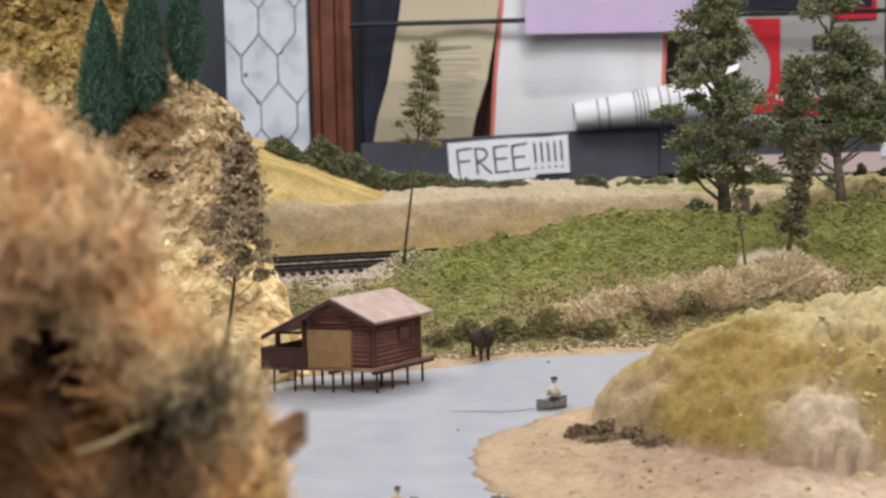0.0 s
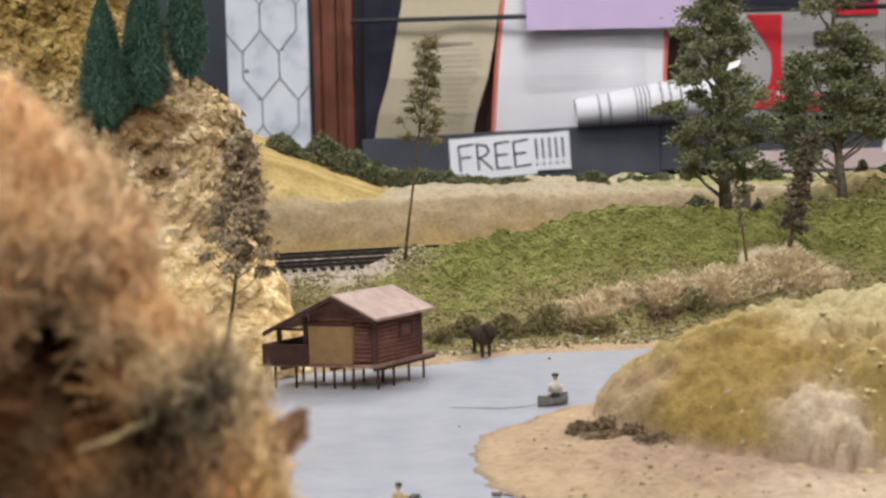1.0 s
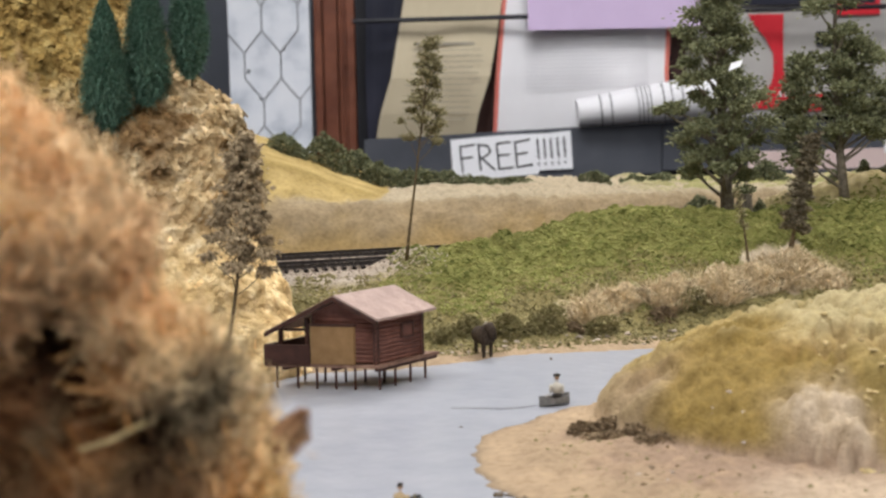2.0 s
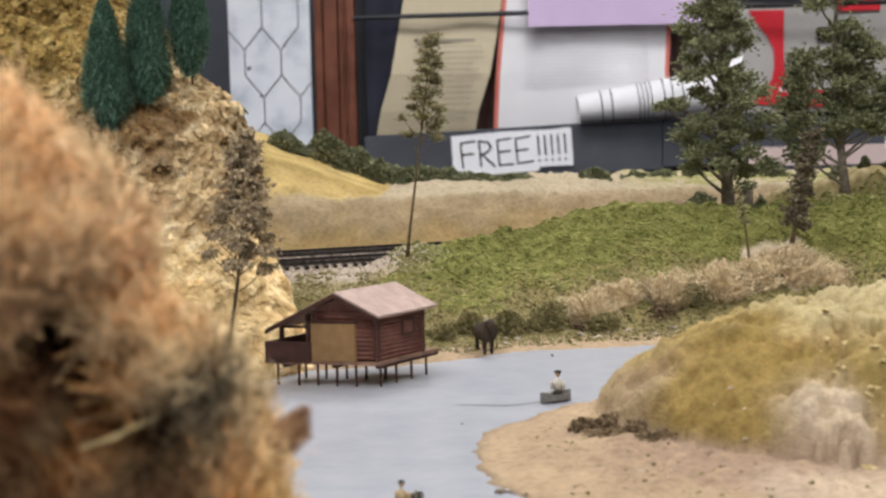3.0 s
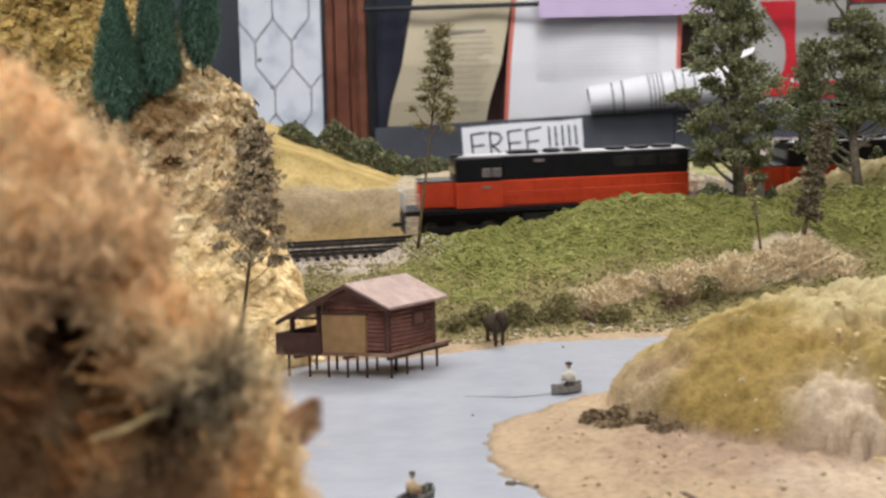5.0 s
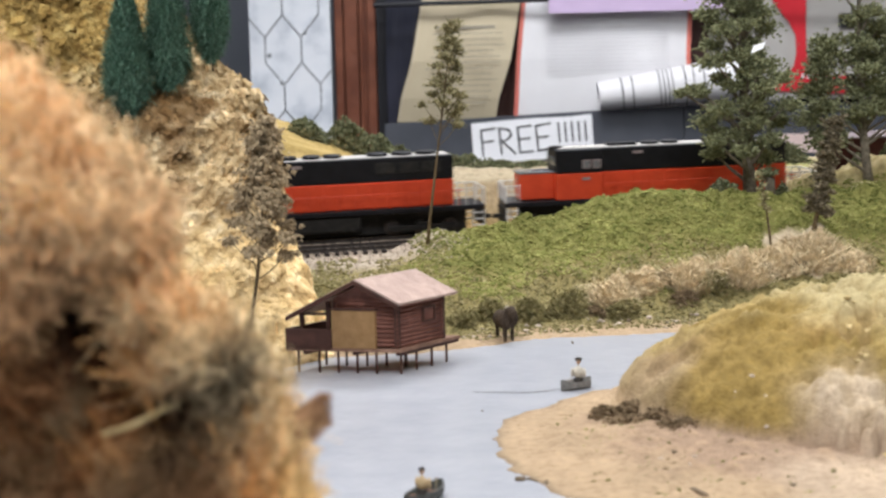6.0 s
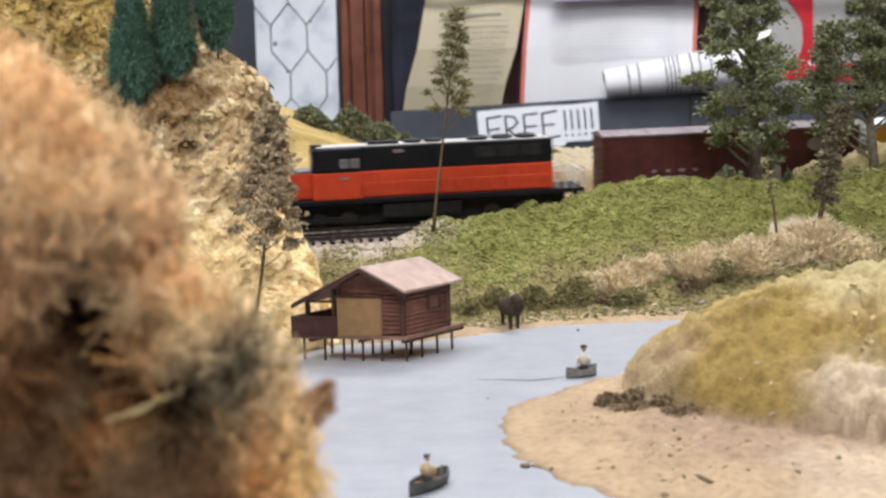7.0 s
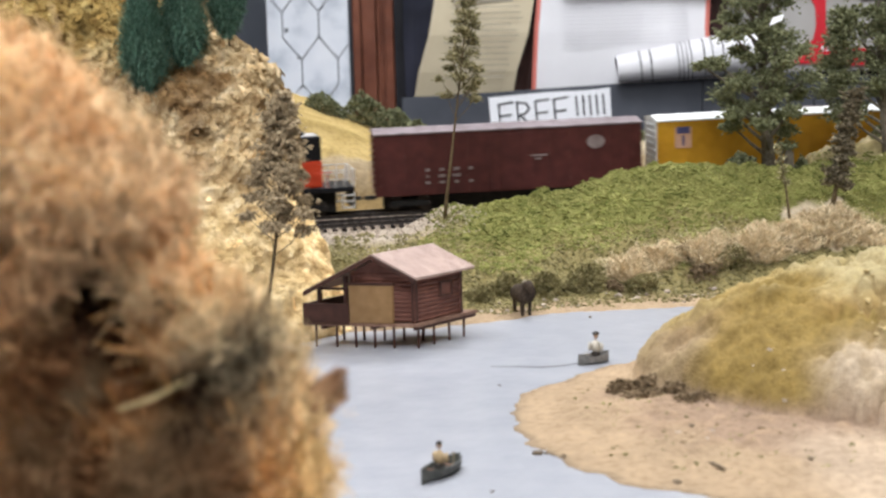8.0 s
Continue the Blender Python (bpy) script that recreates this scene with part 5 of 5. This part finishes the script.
    truck(t, 0.078, 3, 0.043)
    return t


def build_boxcar(body, roof, label):
    t = thing("boxcar", pose(0, 0, 0), label, "boxcar", "train")
    H = 0.098
    bm = bmesh.new()
    box(bm, (0, 0, 0.0345), (2 * H, 0.033, 0.0445), 0.0006)
    shell = part("body", bm, body, t)
    # roof: low gable with ribs
    bm = bmesh.new()
    sec = [(-0.0174, 0.0567), (-0.0174, 0.0578), (0, 0.0606), (0.0174, 0.0578), (0.0174, 0.0567)]
    a = [bm.verts.new((-H - 0.0006, y, z)) for y, z in sec]
    b = [bm.verts.new((H + 0.0006, y, z)) for y, z in sec]
    bm.faces.new(a), bm.faces.new(b[::-1])
    for k in range(5):
        bm.faces.new((a[k], b[k], b[(k + 1) % 5], a[(k + 1) % 5]))
    top = part("roof", bm, roof, t)
    for k in range(14):
        x = -H + 0.007 + k * (2 * H - 0.014) / 13
        bm = bmesh.new()
        for s in (-1, 1):
            hexa(bm, [(x - 0.0005, s * 0.0005, 0.0604), (x + 0.0005, s * 0.0005, 0.0604), (x + 0.0005, s * 0.0172, 0.0577), (x - 0.0005, s * 0.0172, 0.0577),
                      (x - 0.0005, s * 0.0005, 0.0610), (x + 0.0005, s * 0.0005, 0.0610), (x + 0.0005, s * 0.0172, 0.0583), (x - 0.0005, s * 0.0172, 0.0583)])
        part("roof_rib", bm, roof, top)
    # side panels with rivet seams, the door, end corrugation
    for k in range(13):
        if 5 < k < 8:
            continue
        x = -H + 0.008 + k * (2 * H - 0.016) / 12
        for y in (-0.0166, 0.0166):
            one_box("panel_seam", (x, y, 0.0345), (0.0007, 0.0005, 0.0425), body, shell)
    for y in (-0.0168, 0.0168):
        bm = bmesh.new()
        box(bm, (0.002, y, 0.0345), (0.0300, 0.0008, 0.0405), 0.0003)
        d = part("door", bm, body, t)
        bm = bmesh.new()
        for x in (-0.006, 0.009):
            rod(bm, (x, y * 1.035, 0.016), (x, y * 1.035, 0.053), 0.0003, 5)
        part("door_rod", bm, body, d)
    for e in (-1, 1):
        bm = bmesh.new()
        for k in range(9):
            box(bm, (e * (H + 0.0004), 0, 0.0165 + k * 0.0046), (0.0012, 0.029, 0.0022), 0.0004)
        part("end_corrugation", bm, "silver" if body == "yellow" else body, t)
        if body == "yellow":
            one_box("end_plate", (e * (H + 0.0001), 0, 0.0345), (0.0006, 0.0325, 0.0440), "silver", t)
        for y in (-0.0162, 0.0162):
            bm = bmesh.new()
            for k in range(5):
                box(bm, (e * (H - 0.003), y * 1.06, 0.0135 + k * 0.007), (0.005, 0.0004, 0.0004))
            for x in (H - 0.0055, H - 0.0005):
                box(bm, (e * x, y * 1.055, 0.029), (0.0004, 0.0004, 0.034))
            part("ladder", bm, body, t)
        bm = bmesh.new()
        box(bm, (e * (H + 0.0035), 0, 0.0098), (0.009, 0.0026, 0.003), 0.0006)
        part("coupler", bm, "grime", t)
    bm = bmesh.new()
    box(bm, (0, 0, 0.0073), (2 * H - 0.012, 0.013, 0.0106), 0.0005)
    part("centre_sill", bm, "grime", t)
    truck(t, -0.073, 2, 0.020)
    truck(t, 0.073, 2, 0.020)

    def mark(name, x, z, w, h, material):
        bm = bmesh.new()
        box(bm, (x, -0.01705, z), (w, 0.0003, h))
        return part(name, bm, material, shell)

    if body == "maroon":
        for r, (z, ws) in enumerate(((0.0305, (0.0032, 0.0036, 0.0046, 0.003)), (0.0258, (0.0022, 0.0050, 0.0060, 0)), (0.0212, (0.0036, 0.0042, 0.003, 0.0032)))):
            for c, w in enumerate(ws):
                if w:
                    mark("lettering_bar", -0.060 + c * 0.0105, z, w, 0.0020, "faded_white")
        mark("lettering_bar", 0.021, 0.0372, 0.013, 0.0013, "faded_white")
        mark("lettering_bar", 0.021, 0.0347, 0.005, 0.0012, "faded_white")
        bm = bmesh.new()
        tube(bm, [(0.064, -0.0164, 0.0450), (0.064, -0.01725, 0.0450)], 0.0058, 16)
        bmesh.ops.scale(bm, vec=(1.15, 1, 0.85), space=Matrix.Translation((-0.064, 0, -0.045)), verts=bm.verts)
        part("emblem", bm, "faded_white", shell, "worn white oval emblem")
    else:
        e = mark("emblem", -0.0785, 0.0445, 0.0125, 0.0150, "faded_pink")
        bm = bmesh.new()
        box(bm, (-0.0785, -0.0173, 0.0500), (0.0095, 0.0003, 0.0050))
        part("emblem_band", bm, "blue_print", e)
        bm = bmesh.new()
        box(bm, (-0.0785, -0.0173, 0.0425), (0.0016, 0.0003, 0.0075))
        part("emblem_stripe", bm, "blue_print", e)
    return t


loco_1 = build_loco()
loco_2 = copy_thing(loco_1, pose(0, 0, 0))
car_1 = build_boxcar("maroon", "maroon_roof", "long maroon boxcar with worn white lettering")
car_2 = build_boxcar("yellow", "roof_white", "yellow boxcar with white roof and shield emblem")


# ---- the room behind the layout ----
def sheet(name, pts, material, label, category, thick=0.0015, parent=None):
    """A flat or curved sheet of paper from rows of points (left, right), with thickness."""
    bm = bmesh.new()
    front = [[bm.verts.new(p) for p in row] for row in pts]
    back = [[bm.verts.new((p[0], p[1] + thick, p[2])) for p in row] for row in pts]
    for g, flip in ((front, False), (back, True)):
        for r0, r1 in zip(g, g[1:]):
            for k in range(len(r0) - 1):
                f = (r0[k], r0[k + 1], r1[k + 1], r1[k])
                bm.faces.new(f[::-1] if flip else f)
    edge_f = front[0] + [r[-1] for r in front[1:]] + front[-1][-2::-1] + [r[0] for r in front[-2:0:-1]]
    edge_b = back[0] + [r[-1] for r in back[1:]] + back[-1][-2::-1] + [r[0] for r in back[-2:0:-1]]
    for k in range(len(edge_f)):
        j = (k + 1) % len(edge_f)
        bm.faces.new((edge_f[k], edge_b[k], edge_b[j], edge_f[j]))
    ob = part(name, bm, material, parent, smooth=False)
    return tagged(ob, label, category) if category else ob


def bars(parent, rows, material, name="print_bar"):
    for x, y, z, w, h in rows:
        bm = bmesh.new()
        box(bm, (x, y, z), (w, 0.0008, h))
        part(name, bm, material, parent)


def build_room():
    def slab(name, c, s, material, label, category):
        tagged(one_box(name, c, s, material), label, category, kind="structure")

    slab("floor", (0.3, 0.6, -0.05), (6.2, 7.2, 0.1), "carpet", "grey carpeted floor", "floor")
    slab("ceiling", (0.3, 0.6, CEILING + 0.05), (6.2, 7.2, 0.1), "room", "plain white ceiling", "ceiling")
    slab("wall_north", (0.3, 4.25, CEILING / 2), (6.2, 0.1, CEILING), "wall", "grey-blue plain wall", "wall")
    slab("wall_south", (0.3, -3.05, CEILING / 2), (6.2, 0.1, CEILING), "room", "plain off-white wall", "wall")
    slab("wall_west", (-2.85, 0.6, CEILING / 2), (0.1, 7.2, CEILING), "room", "plain off-white wall", "wall")
    slab("wall_east", (3.45, 0.6, CEILING / 2), (0.1, 7.2, CEILING), "room", "plain off-white wall", "wall")
    table = thing("layout_bench", pose(0.55, 0.74, 0), "brown boarded bench that carries the model layout", "bench")
    one_box("bench_top", (0, 0, 0.962), (3.72, 1.24, 0.04), "fascia", table)
    for y in (-0.61, 0.61):
        one_box("fascia", (0, y, 0.80), (3.70, 0.02, 0.28), "fascia", table)
    for x in (-1.7, 0, 1.7):
        for y in (-0.53, 0.53):
            one_box("leg", (x, y, 0.47), (0.07, 0.07, 0.94), "fascia", table, "", 0.004)
    # lamps out of view, added to light the layout and the rack
    for x, y, _ in PANELS:
        lamp = thing("ceiling_lamp", pose(x, y, CEILING), "added unseen white ceiling light panel with bright diffuser", "ceiling lamp", "ceiling lamps")
        one_box("frame", (0, 0, -0.02), (1.24, 0.64, 0.04), "lamp_frame", lamp, "", 0.004)
        one_box("diffuser", (0, 0, -0.042), (1.18, 0.58, 0.006), "glow", lamp)
    for x, y, watts in PANELS:
        d = bpy.data.lights.new("added_panel_light", "AREA")
        d.shape, d.size, d.size_y, d.energy, d.color = "RECTANGLE", 1.15, 0.55, watts, (1.0, 0.97, 0.95)
        ob = new("added_panel_light", d)
        ob.matrix_basis = pose(x, y, CEILING - 0.06)


build_room()


def build_backdrop():
    # white panel with hexagonal wire
    p = thing("wire_panel", pose(-0.3945, 3.1, 0.55), "white mottled panel with hexagonal wire mesh", "wire panel")
    one_box("board", (0, 0, 0.6), (0.183, 0.02, 1.2), "panel", p, "", 0.002)
    mesh = new("hexagonal_mesh")
    mesh.parent = p
    wx, rise, vert = 0.0815, 0.049, 0.057
    for r in range(-1, 13):
        for c in range(-2, 4):
            x = c * wx + (wx / 2 if r % 2 else 0) - 0.056
            z = r * (rise + vert) + 0.02
            pts = [((x, z), (x, z + vert)), ((x, z + vert), (x + wx / 2, z + vert + rise)), ((x, z + vert), (x - wx / 2, z + vert + rise))]
            for (x0, z0), (x1, z1) in pts:
                if max(abs(x0), abs(x1)) > 0.0915 or min(z0, z1) < 0 or max(z0, z1) > 1.2:
                    if abs(x0) > 0.0915 or z0 < 0 or max(z0, z1) > 1.2:
                        continue
                    f = (math.copysign(0.0915, x1) - x0) / (x1 - x0) if x1 != x0 else 1
                    x1, z1 = x0 + (x1 - x0) * f, z0 + (z1 - z0) * f
                bm = bmesh.new()
                rod(bm, (x0, -0.0115, z0), (x1, -0.0115, z1), 0.0014, 6)
                part("wire", bm, "wire", mesh)
    for k, (x, z, s) in enumerate(((-0.048, 0.672, 0.005), (-0.022, 0.61, 0.004), (0.034, 0.72, 0.003))):
        bm = bmesh.new()
        tube(bm, [(x, -0.0095, z), (x, -0.0104, z)], s, 9)
        for v in bm.verts:
            v.co.x += 0.3 * s * noise.noise(v.co * 300)
            v.co.z += 0.5 * s * noise.noise(v.co * 260 + Vector((4, 0, 0)))
        part("stain", bm, "wire", p, "grey smudge")
    # moulded wooden post
    p = thing("wooden_post", pose(-0.2485, 3.1, 0), "reddish-brown moulded wooden post", "post")
    one_box("shaft", (0, 0.02, 1.1), (0.094, 0.03, 2.2), "post", p, "", 0.003)
    for x, w, d in ((-0.036, 0.018, 0.012), (-0.008, 0.03, 0.02), (0.014, 0.008, 0.014), (0.036, 0.018, 0.012)):
        one_box("moulding", (x, 0.005 - d / 2, 1.1), (w, d, 2.2), "post", p, "", 0.003)
    # rack: dark back board, rod, ledge
    r = thing("leaflet_rack", pose(0.62, 3.0, 0), "black leaflet rack with a charcoal front ledge", "rack")
    one_box("back_board", (0.0, 0.11, 1.0), (1.64, 0.02, 2.0), "rack", r)
    one_box("shelf", (0.0, 0.05, 1.0), (1.64, 0.10, 0.02), "rack", r)
    for x in (-0.8, 0.8):
        one_box("side", (x, 0.05, 0.5), (0.03, 0.1, 1.0), "rack", r)
    bm = bmesh.new()
    rod(bm, (-0.82, 0.001, 1.323), (0.82, 0.001, 1.339), 0.0055, 10)
    part("rod", bm, "rack", r, "thin black rod")
    for x0, x1, z0, z1, h in ((-0.80, -0.15, 1.066, 1.093, 0.11), (-0.148, 0.09, 1.0935, 1.103, 0.106), (0.092, 0.80, 1.09, 1.088, 0.12)):
        bm = bmesh.new()
        hexa(bm, [(x0, -0.012, z0 - h), (x1, -0.012, z1 - h), (x1, 0.008, z1 - h), (x0, 0.008, z0 - h), (x0, -0.012, z0), (x1, -0.012, z1), (x1, 0.008, z1), (x0, 0.008, z0)])
        part("ledge", bm, "ledge", r, "charcoal front ledge")

    # papers: left and right edge by height
    def wavy(rows, y, n=8):
        out = []
        for z, xl, xr, bow in rows:
            out.append([(xl + (xr - xl) * k / n, y + bow + 0.004 * math.sin(k * 0.8), z) for k in range(n + 1)])
        return out

    sheet("magazine", wavy([(1.05, -0.176, -0.10, 0.05), (1.2, -0.178, -0.09, 0.045), (1.5, -0.17, -0.06, 0.04)], 3.02), "navy", "dark navy glossy magazine in the rack", "magazine")
    tan = sheet("leaflet", wavy([(1.068, -0.155, 0.062, 0.0), (1.12, -0.145, 0.072, -0.012), (1.20, -0.12, 0.098, -0.018), (1.28, -0.105, 0.113, -0.008), (1.36, -0.09, 0.126, 0.0), (1.5, -0.075, 0.14, 0.008)], 3.03),
                "paper_tan", "tan printed leaflet bending in the rack", "leaflet")
    bars(tan, [(0.0, 3.016, 1.272, 0.13, 0.006)], "ink_grey", "heading_bar")
    bars(tan, [(0.004 - k * 0.003 + 0.006 * (k % 3), 3.004, 1.258 - k * 0.0125, 0.15 - 0.02 * (k % 4 == 3), 0.0018) for k in range(13)], "ink_grey")
    bars(tan, [(0.02, 3.026, 1.425, 0.10, 0.004), (0.02, 3.026, 1.405, 0.07, 0.003)], "ink_grey")
    # added sheet, coloured as the dark gap between the two papers
    sheet("brochure", wavy([(1.068, 0.062, 0.11, 0.04), (1.2, 0.095, 0.118, 0.04), (1.4, 0.12, 0.15, 0.04)], 3.03), "dark_brown", "dark brown sheet added for the dark gap between leaflets", "brochure")
    page = sheet("form_page", wavy([(1.075, 0.110, 0.488, 0.0), (1.2, 0.118, 0.482, -0.006), (1.4, 0.138, 0.492, 0.0)], 3.03), "paper", "white ruled form page with coral edges", "page")
    bars(page, [(0.31, 3.021, 1.292 - k * 0.0085, 0.27, 0.0012) for k in range(15)], "ink_pale", "ruled_line")
    for a, b, c in (((0.103, 1.075), (0.111, 1.2), (0.131, 1.4)), ((0.489, 1.075), (0.482, 1.2), (0.491, 1.4))):
        sheet("coral_edge", [[(q[0], 3.024, q[1]), (q[0] + 0.009, 3.024, q[1])] for q in (a, b, c)], "red_edge", "", "", 0.004, page)
    sheet("folder", wavy([(1.075, 0.50, 0.53, 0.02), (1.4, 0.50, 0.54, 0.02)], 3.03, 3), "dark_brown", "dark brown folder edge", "folder")
    sheet("grey_page", wavy([(1.09, 0.53, 0.68, 0.02), (1.3, 0.54, 0.675, 0.02)], 3.04, 4), "paper_grey", "dull grey page behind the tree", "page")
    sheet("lilac_notice", wavy([(1.2965, 0.181, 0.562, 0.0), (1.36, 0.181, 0.563, 0.0), (1.5, 0.182, 0.566, 0.0)], 2.990), "paper_lilac", "lilac paper notice over the rod", "notice")
    # red and grey poster
    pos = sheet("poster", wavy([(1.10, 0.64, 0.98, 0.0), (1.5, 0.64, 0.98, 0.0)], 3.05, 4), "paper_grey", "grey poster with a red lamp shape", "poster")
    bm = bmesh.new()
    prof = [(1.118, 0.04, 0.165), (1.15, 0.055, 0.15), (1.17, 0.082, 0.118), (1.2, 0.088, 0.11), (1.24, 0.086, 0.108), (1.27, 0.07, 0.108), (1.3, 0.045, 0.108), (1.325, 0.03, 0.108)]
    rows = [(bm.verts.new((0.64 + a, 3.047, z)), bm.verts.new((0.64 + b, 3.047, z))) for z, a, b in prof]
    rows2 = [(bm.verts.new((0.64 + a, 3.049, z)), bm.verts.new((0.64 + b, 3.049, z))) for z, a, b in prof]
    for (a, b), (c, d), (e, f), (g, h) in zip(rows, rows[1:], rows2, rows2[1:]):
        bm.faces.new((a, b, d, c)), bm.faces.new((e, g, h, f)), bm.faces.new((a, c, g, e)), bm.faces.new((b, f, h, d))
    part("red_shape", bm, "red", pos, "red lamp-like shape")
    bars(pos, [(0.79, 3.046, 1.13, 0.12, 0.036), (0.91, 3.046, 1.345, 0.1, 0.05)], "red", "red_block")
    bars(pos, [(0.742 + k * 0.012, 3.044, 1.150, 0.006, 0.012) for k in range(4)], "paper", "letter_bar")
    bars(pos, [(0.85, 3.046, 1.27, 0.06, 0.03)], "ink", "dark_block")
    bars(pos, [(0.80, 3.0455, 1.36, 0.3, 0.03)], "navy", "dark_band")
    # rolled chart
    rl = thing("rolled_chart", pose(0.2855, 2.972, 1.1125, 0, -6.1, 0), "white rolled paper chart with black lines", "paper roll")
    bm = bmesh.new()
    n, turns = 44, 1.55
    rings = []
    for x in (0.0, 0.14, 0.30):
        flare = 1.0 + 2.3 * x
        rings.append([bm.verts.new((x, (0.0315 - 0.007 * k / n) * flare * math.cos(turns * math.tau * k / n - 1.5), 0.004 + (0.0315 - 0.007 * k / n) * flare * math.sin(turns * math.tau * k / n - 1.5))) for k in range(n + 1)])
    for a, b in zip(rings, rings[1:]):
        for k in range(n):
            bm.faces.new((a[k], a[k + 1], b[k + 1], b[k]))
    part("roll", bm, "paper", rl, smooth=True)
    for x, w in ((0.048, 0.0022), (0.07, 0.0022), (0.128, 0.0018), (0.137, 0.0018), (0.146, 0.0018), (0.155, 0.0018), (0.182, 0.0022), (0.20, 0.0018), (0.222, 0.0022)):
        bm = bmesh.new()
        flare = 1.0 + 2.3 * x
        prev = None
        for k in range(12):
            a = math.pi * (0.62 + 0.75 * k / 11)
            q = [bm.verts.new((x + dx, 0.0323 * flare * math.cos(a), 0.004 + 0.0323 * flare * math.sin(a))) for dx in (0, w)]
            if prev:
                bm.faces.new((prev[0], q[0], q[1], prev[1]))
            prev = q
        part("line", bm, "ink", rl)

    # hand-lettered paper signs on the ledge
    def hand_sign(x0, z0, label, strokes, w=0.263):
        s = thing("paper_sign", pose(x0, 2.982, z0, 0, -3.2, 0), label, "sign", "paper signs")
        bm = bmesh.new()
        outline = [(0, -0.048), (0.06, -0.046), (0.12, -0.044), (0.187, -0.044), (0.19, -0.036), (w, -0.037), (w, 0.046), (w - 0.05, 0.044), (0.13, 0.047), (0.0, 0.045)]
        a = [bm.verts.new((x, 0, z)) for x, z in outline]
        b = [bm.verts.new((x, 0.001, z)) for x, z in outline]
        bm.faces.new(a), bm.faces.new(b[::-1])
        for k in range(len(a)):
            bm.faces.new((a[k], b[k], b[(k + 1) % len(a)], a[(k + 1) % len(a)]))
        part("sheet", bm, "sign_paper", s)
        for line in strokes:
            bm = bmesh.new()
            for (xa, za), (xb, zb) in zip(line, line[1:]):
                d = Vector((xb - xa, 0, zb - za))
                nrm = Vector((-d.z, 0, d.x)).normalized() * 0.0020
                e = d.normalized() * 0.001
                p, q = Vector((xa, -0.0006, za)) - e, Vector((xb, -0.0006, zb)) + e
                hexa(bm, [p - nrm, q - nrm, q + nrm, p + nrm] + [v + Vector((0, -0.0004, 0)) for v in (p - nrm, q - nrm, q + nrm, p + nrm)])
            part("pen_stroke", bm, "ink", s)
        return s

    def free(n_marks=5):
        s = [[(0.022, -0.027), (0.020, 0.028)], [(0.020, 0.028), (0.052, 0.031)], [(0.021, 0.002), (0.046, 0.004)],
             [(0.062, -0.026), (0.060, 0.030)], [(0.060, 0.030), (0.080, 0.026), (0.086, 0.014), (0.076, 0.004), (0.062, 0.000)], [(0.066, 0.000), (0.092, -0.027)],
             [(0.102, -0.026), (0.100, 0.029)], [(0.100, 0.029), (0.130, 0.031)], [(0.101, 0.003), (0.126, 0.004)], [(0.102, -0.026), (0.132, -0.025)],
             [(0.142, -0.025), (0.140, 0.029)], [(0.140, 0.029), (0.172, 0.033)], [(0.141, 0.003), (0.166, 0.005)], [(0.142, -0.025), (0.176, -0.022)]]
        for k in range(n_marks):
            x = 0.190 + k * 0.0145
            s.append([(x - 0.001, 0.032), (x, -0.010)])
            s.append([(x - 0.0015, -0.021), (x + 0.0005, -0.023)])
        return s

    hand_sign(0.0105, 1.018, "white paper sign hand-lettered FREE!!!!!", free())
    hand_sign(0.952, 1.066, "white paper sign with hand-drawn black letters", free())
    pink = sheet("pink_sheet", [[(0.655, 2.9862, 0.985), (1.10, 2.9862, 0.985)], [(0.667, 2.9862, 1.026), (1.10, 2.9862, 1.030)]], "paper_pink", "pink paper fixed along the ledge", "sheet")


build_backdrop()

# small debris on water and sand
for x, y, s in ((0.0165, 0.483, 0.0022), (0.026, 0.478, 0.0013), (0.004, 0.59, 0.0007), (0.056, 0.746, 0.0015), (0.0, 0.44, 0.0008), (0.062, 0.445, 0.0018), (0.11, 0.46, 0.0016), (0.075, 0.50, 0.0012)):
    z = max(1.0, land(x, y)[0])
    ob = clumps("pebble", [(0, 0, 0)], [s], "mud", None, "", 0.4, 0.5)
    ob.location = (x, y, z + s * 0.25)
    tagged(ob, "small dark pebble or twig scrap", "pebble", "debris")

for label, pts, r in (("dark driftwood stick at the water's edge", ((0.0170, 0.4850, 1.0006), (0.0205, 0.4832, 1.0012), (0.0236, 0.4800, 1.0008)), 0.0006),
                      ("dark brown branch lying on the sand", ((0.0738, 0.4625, 1.0075), (0.0762, 0.4580, 1.0085), (0.0795, 0.4535, 1.0080)), 0.0009)):
    bm = bmesh.new()
    base = Vector(pts[1])
    lift = max(1.0, land(base.x, base.y)[0]) + r * 0.6 - base.z
    tube(bm, [Vector(p) - base for p in pts], [r * 0.6, r, r * 0.5], 7)
    ob = part("stick", bm, "mud")
    ob.location = base + Vector((0, 0, lift))
    tagged(ob, label, "stick", "debris")


# ---- what moves ----
def hood_end(t):
    """Place along x of the second engine's hood end."""
    return interp(t, [0, 3.2, 3.5, 4.5, 6.0, 6.5, 7.0, 8.0], [1.40, 0.757, 0.695, 0.510, 0.236, 0.1485, 0.0558, -0.1190])


def on_track(x):
    slope = 0.14 - (0.6 * x if x < 0 else 0.0)
    return pose(x, track_y(x), rail_z(x), 3.4, -1.03, math.degrees(math.atan(slope)))


def motions():
    times = [i * 0.25 for i in range(33)]
    for ob, offset in ((loco_1, -0.349), (loco_2, -0.100), (car_1, 0.1342), (car_2, 0.3400)):
        walk(ob, [(t, on_track(hood_end(t) + offset)) for t in times])


motions()
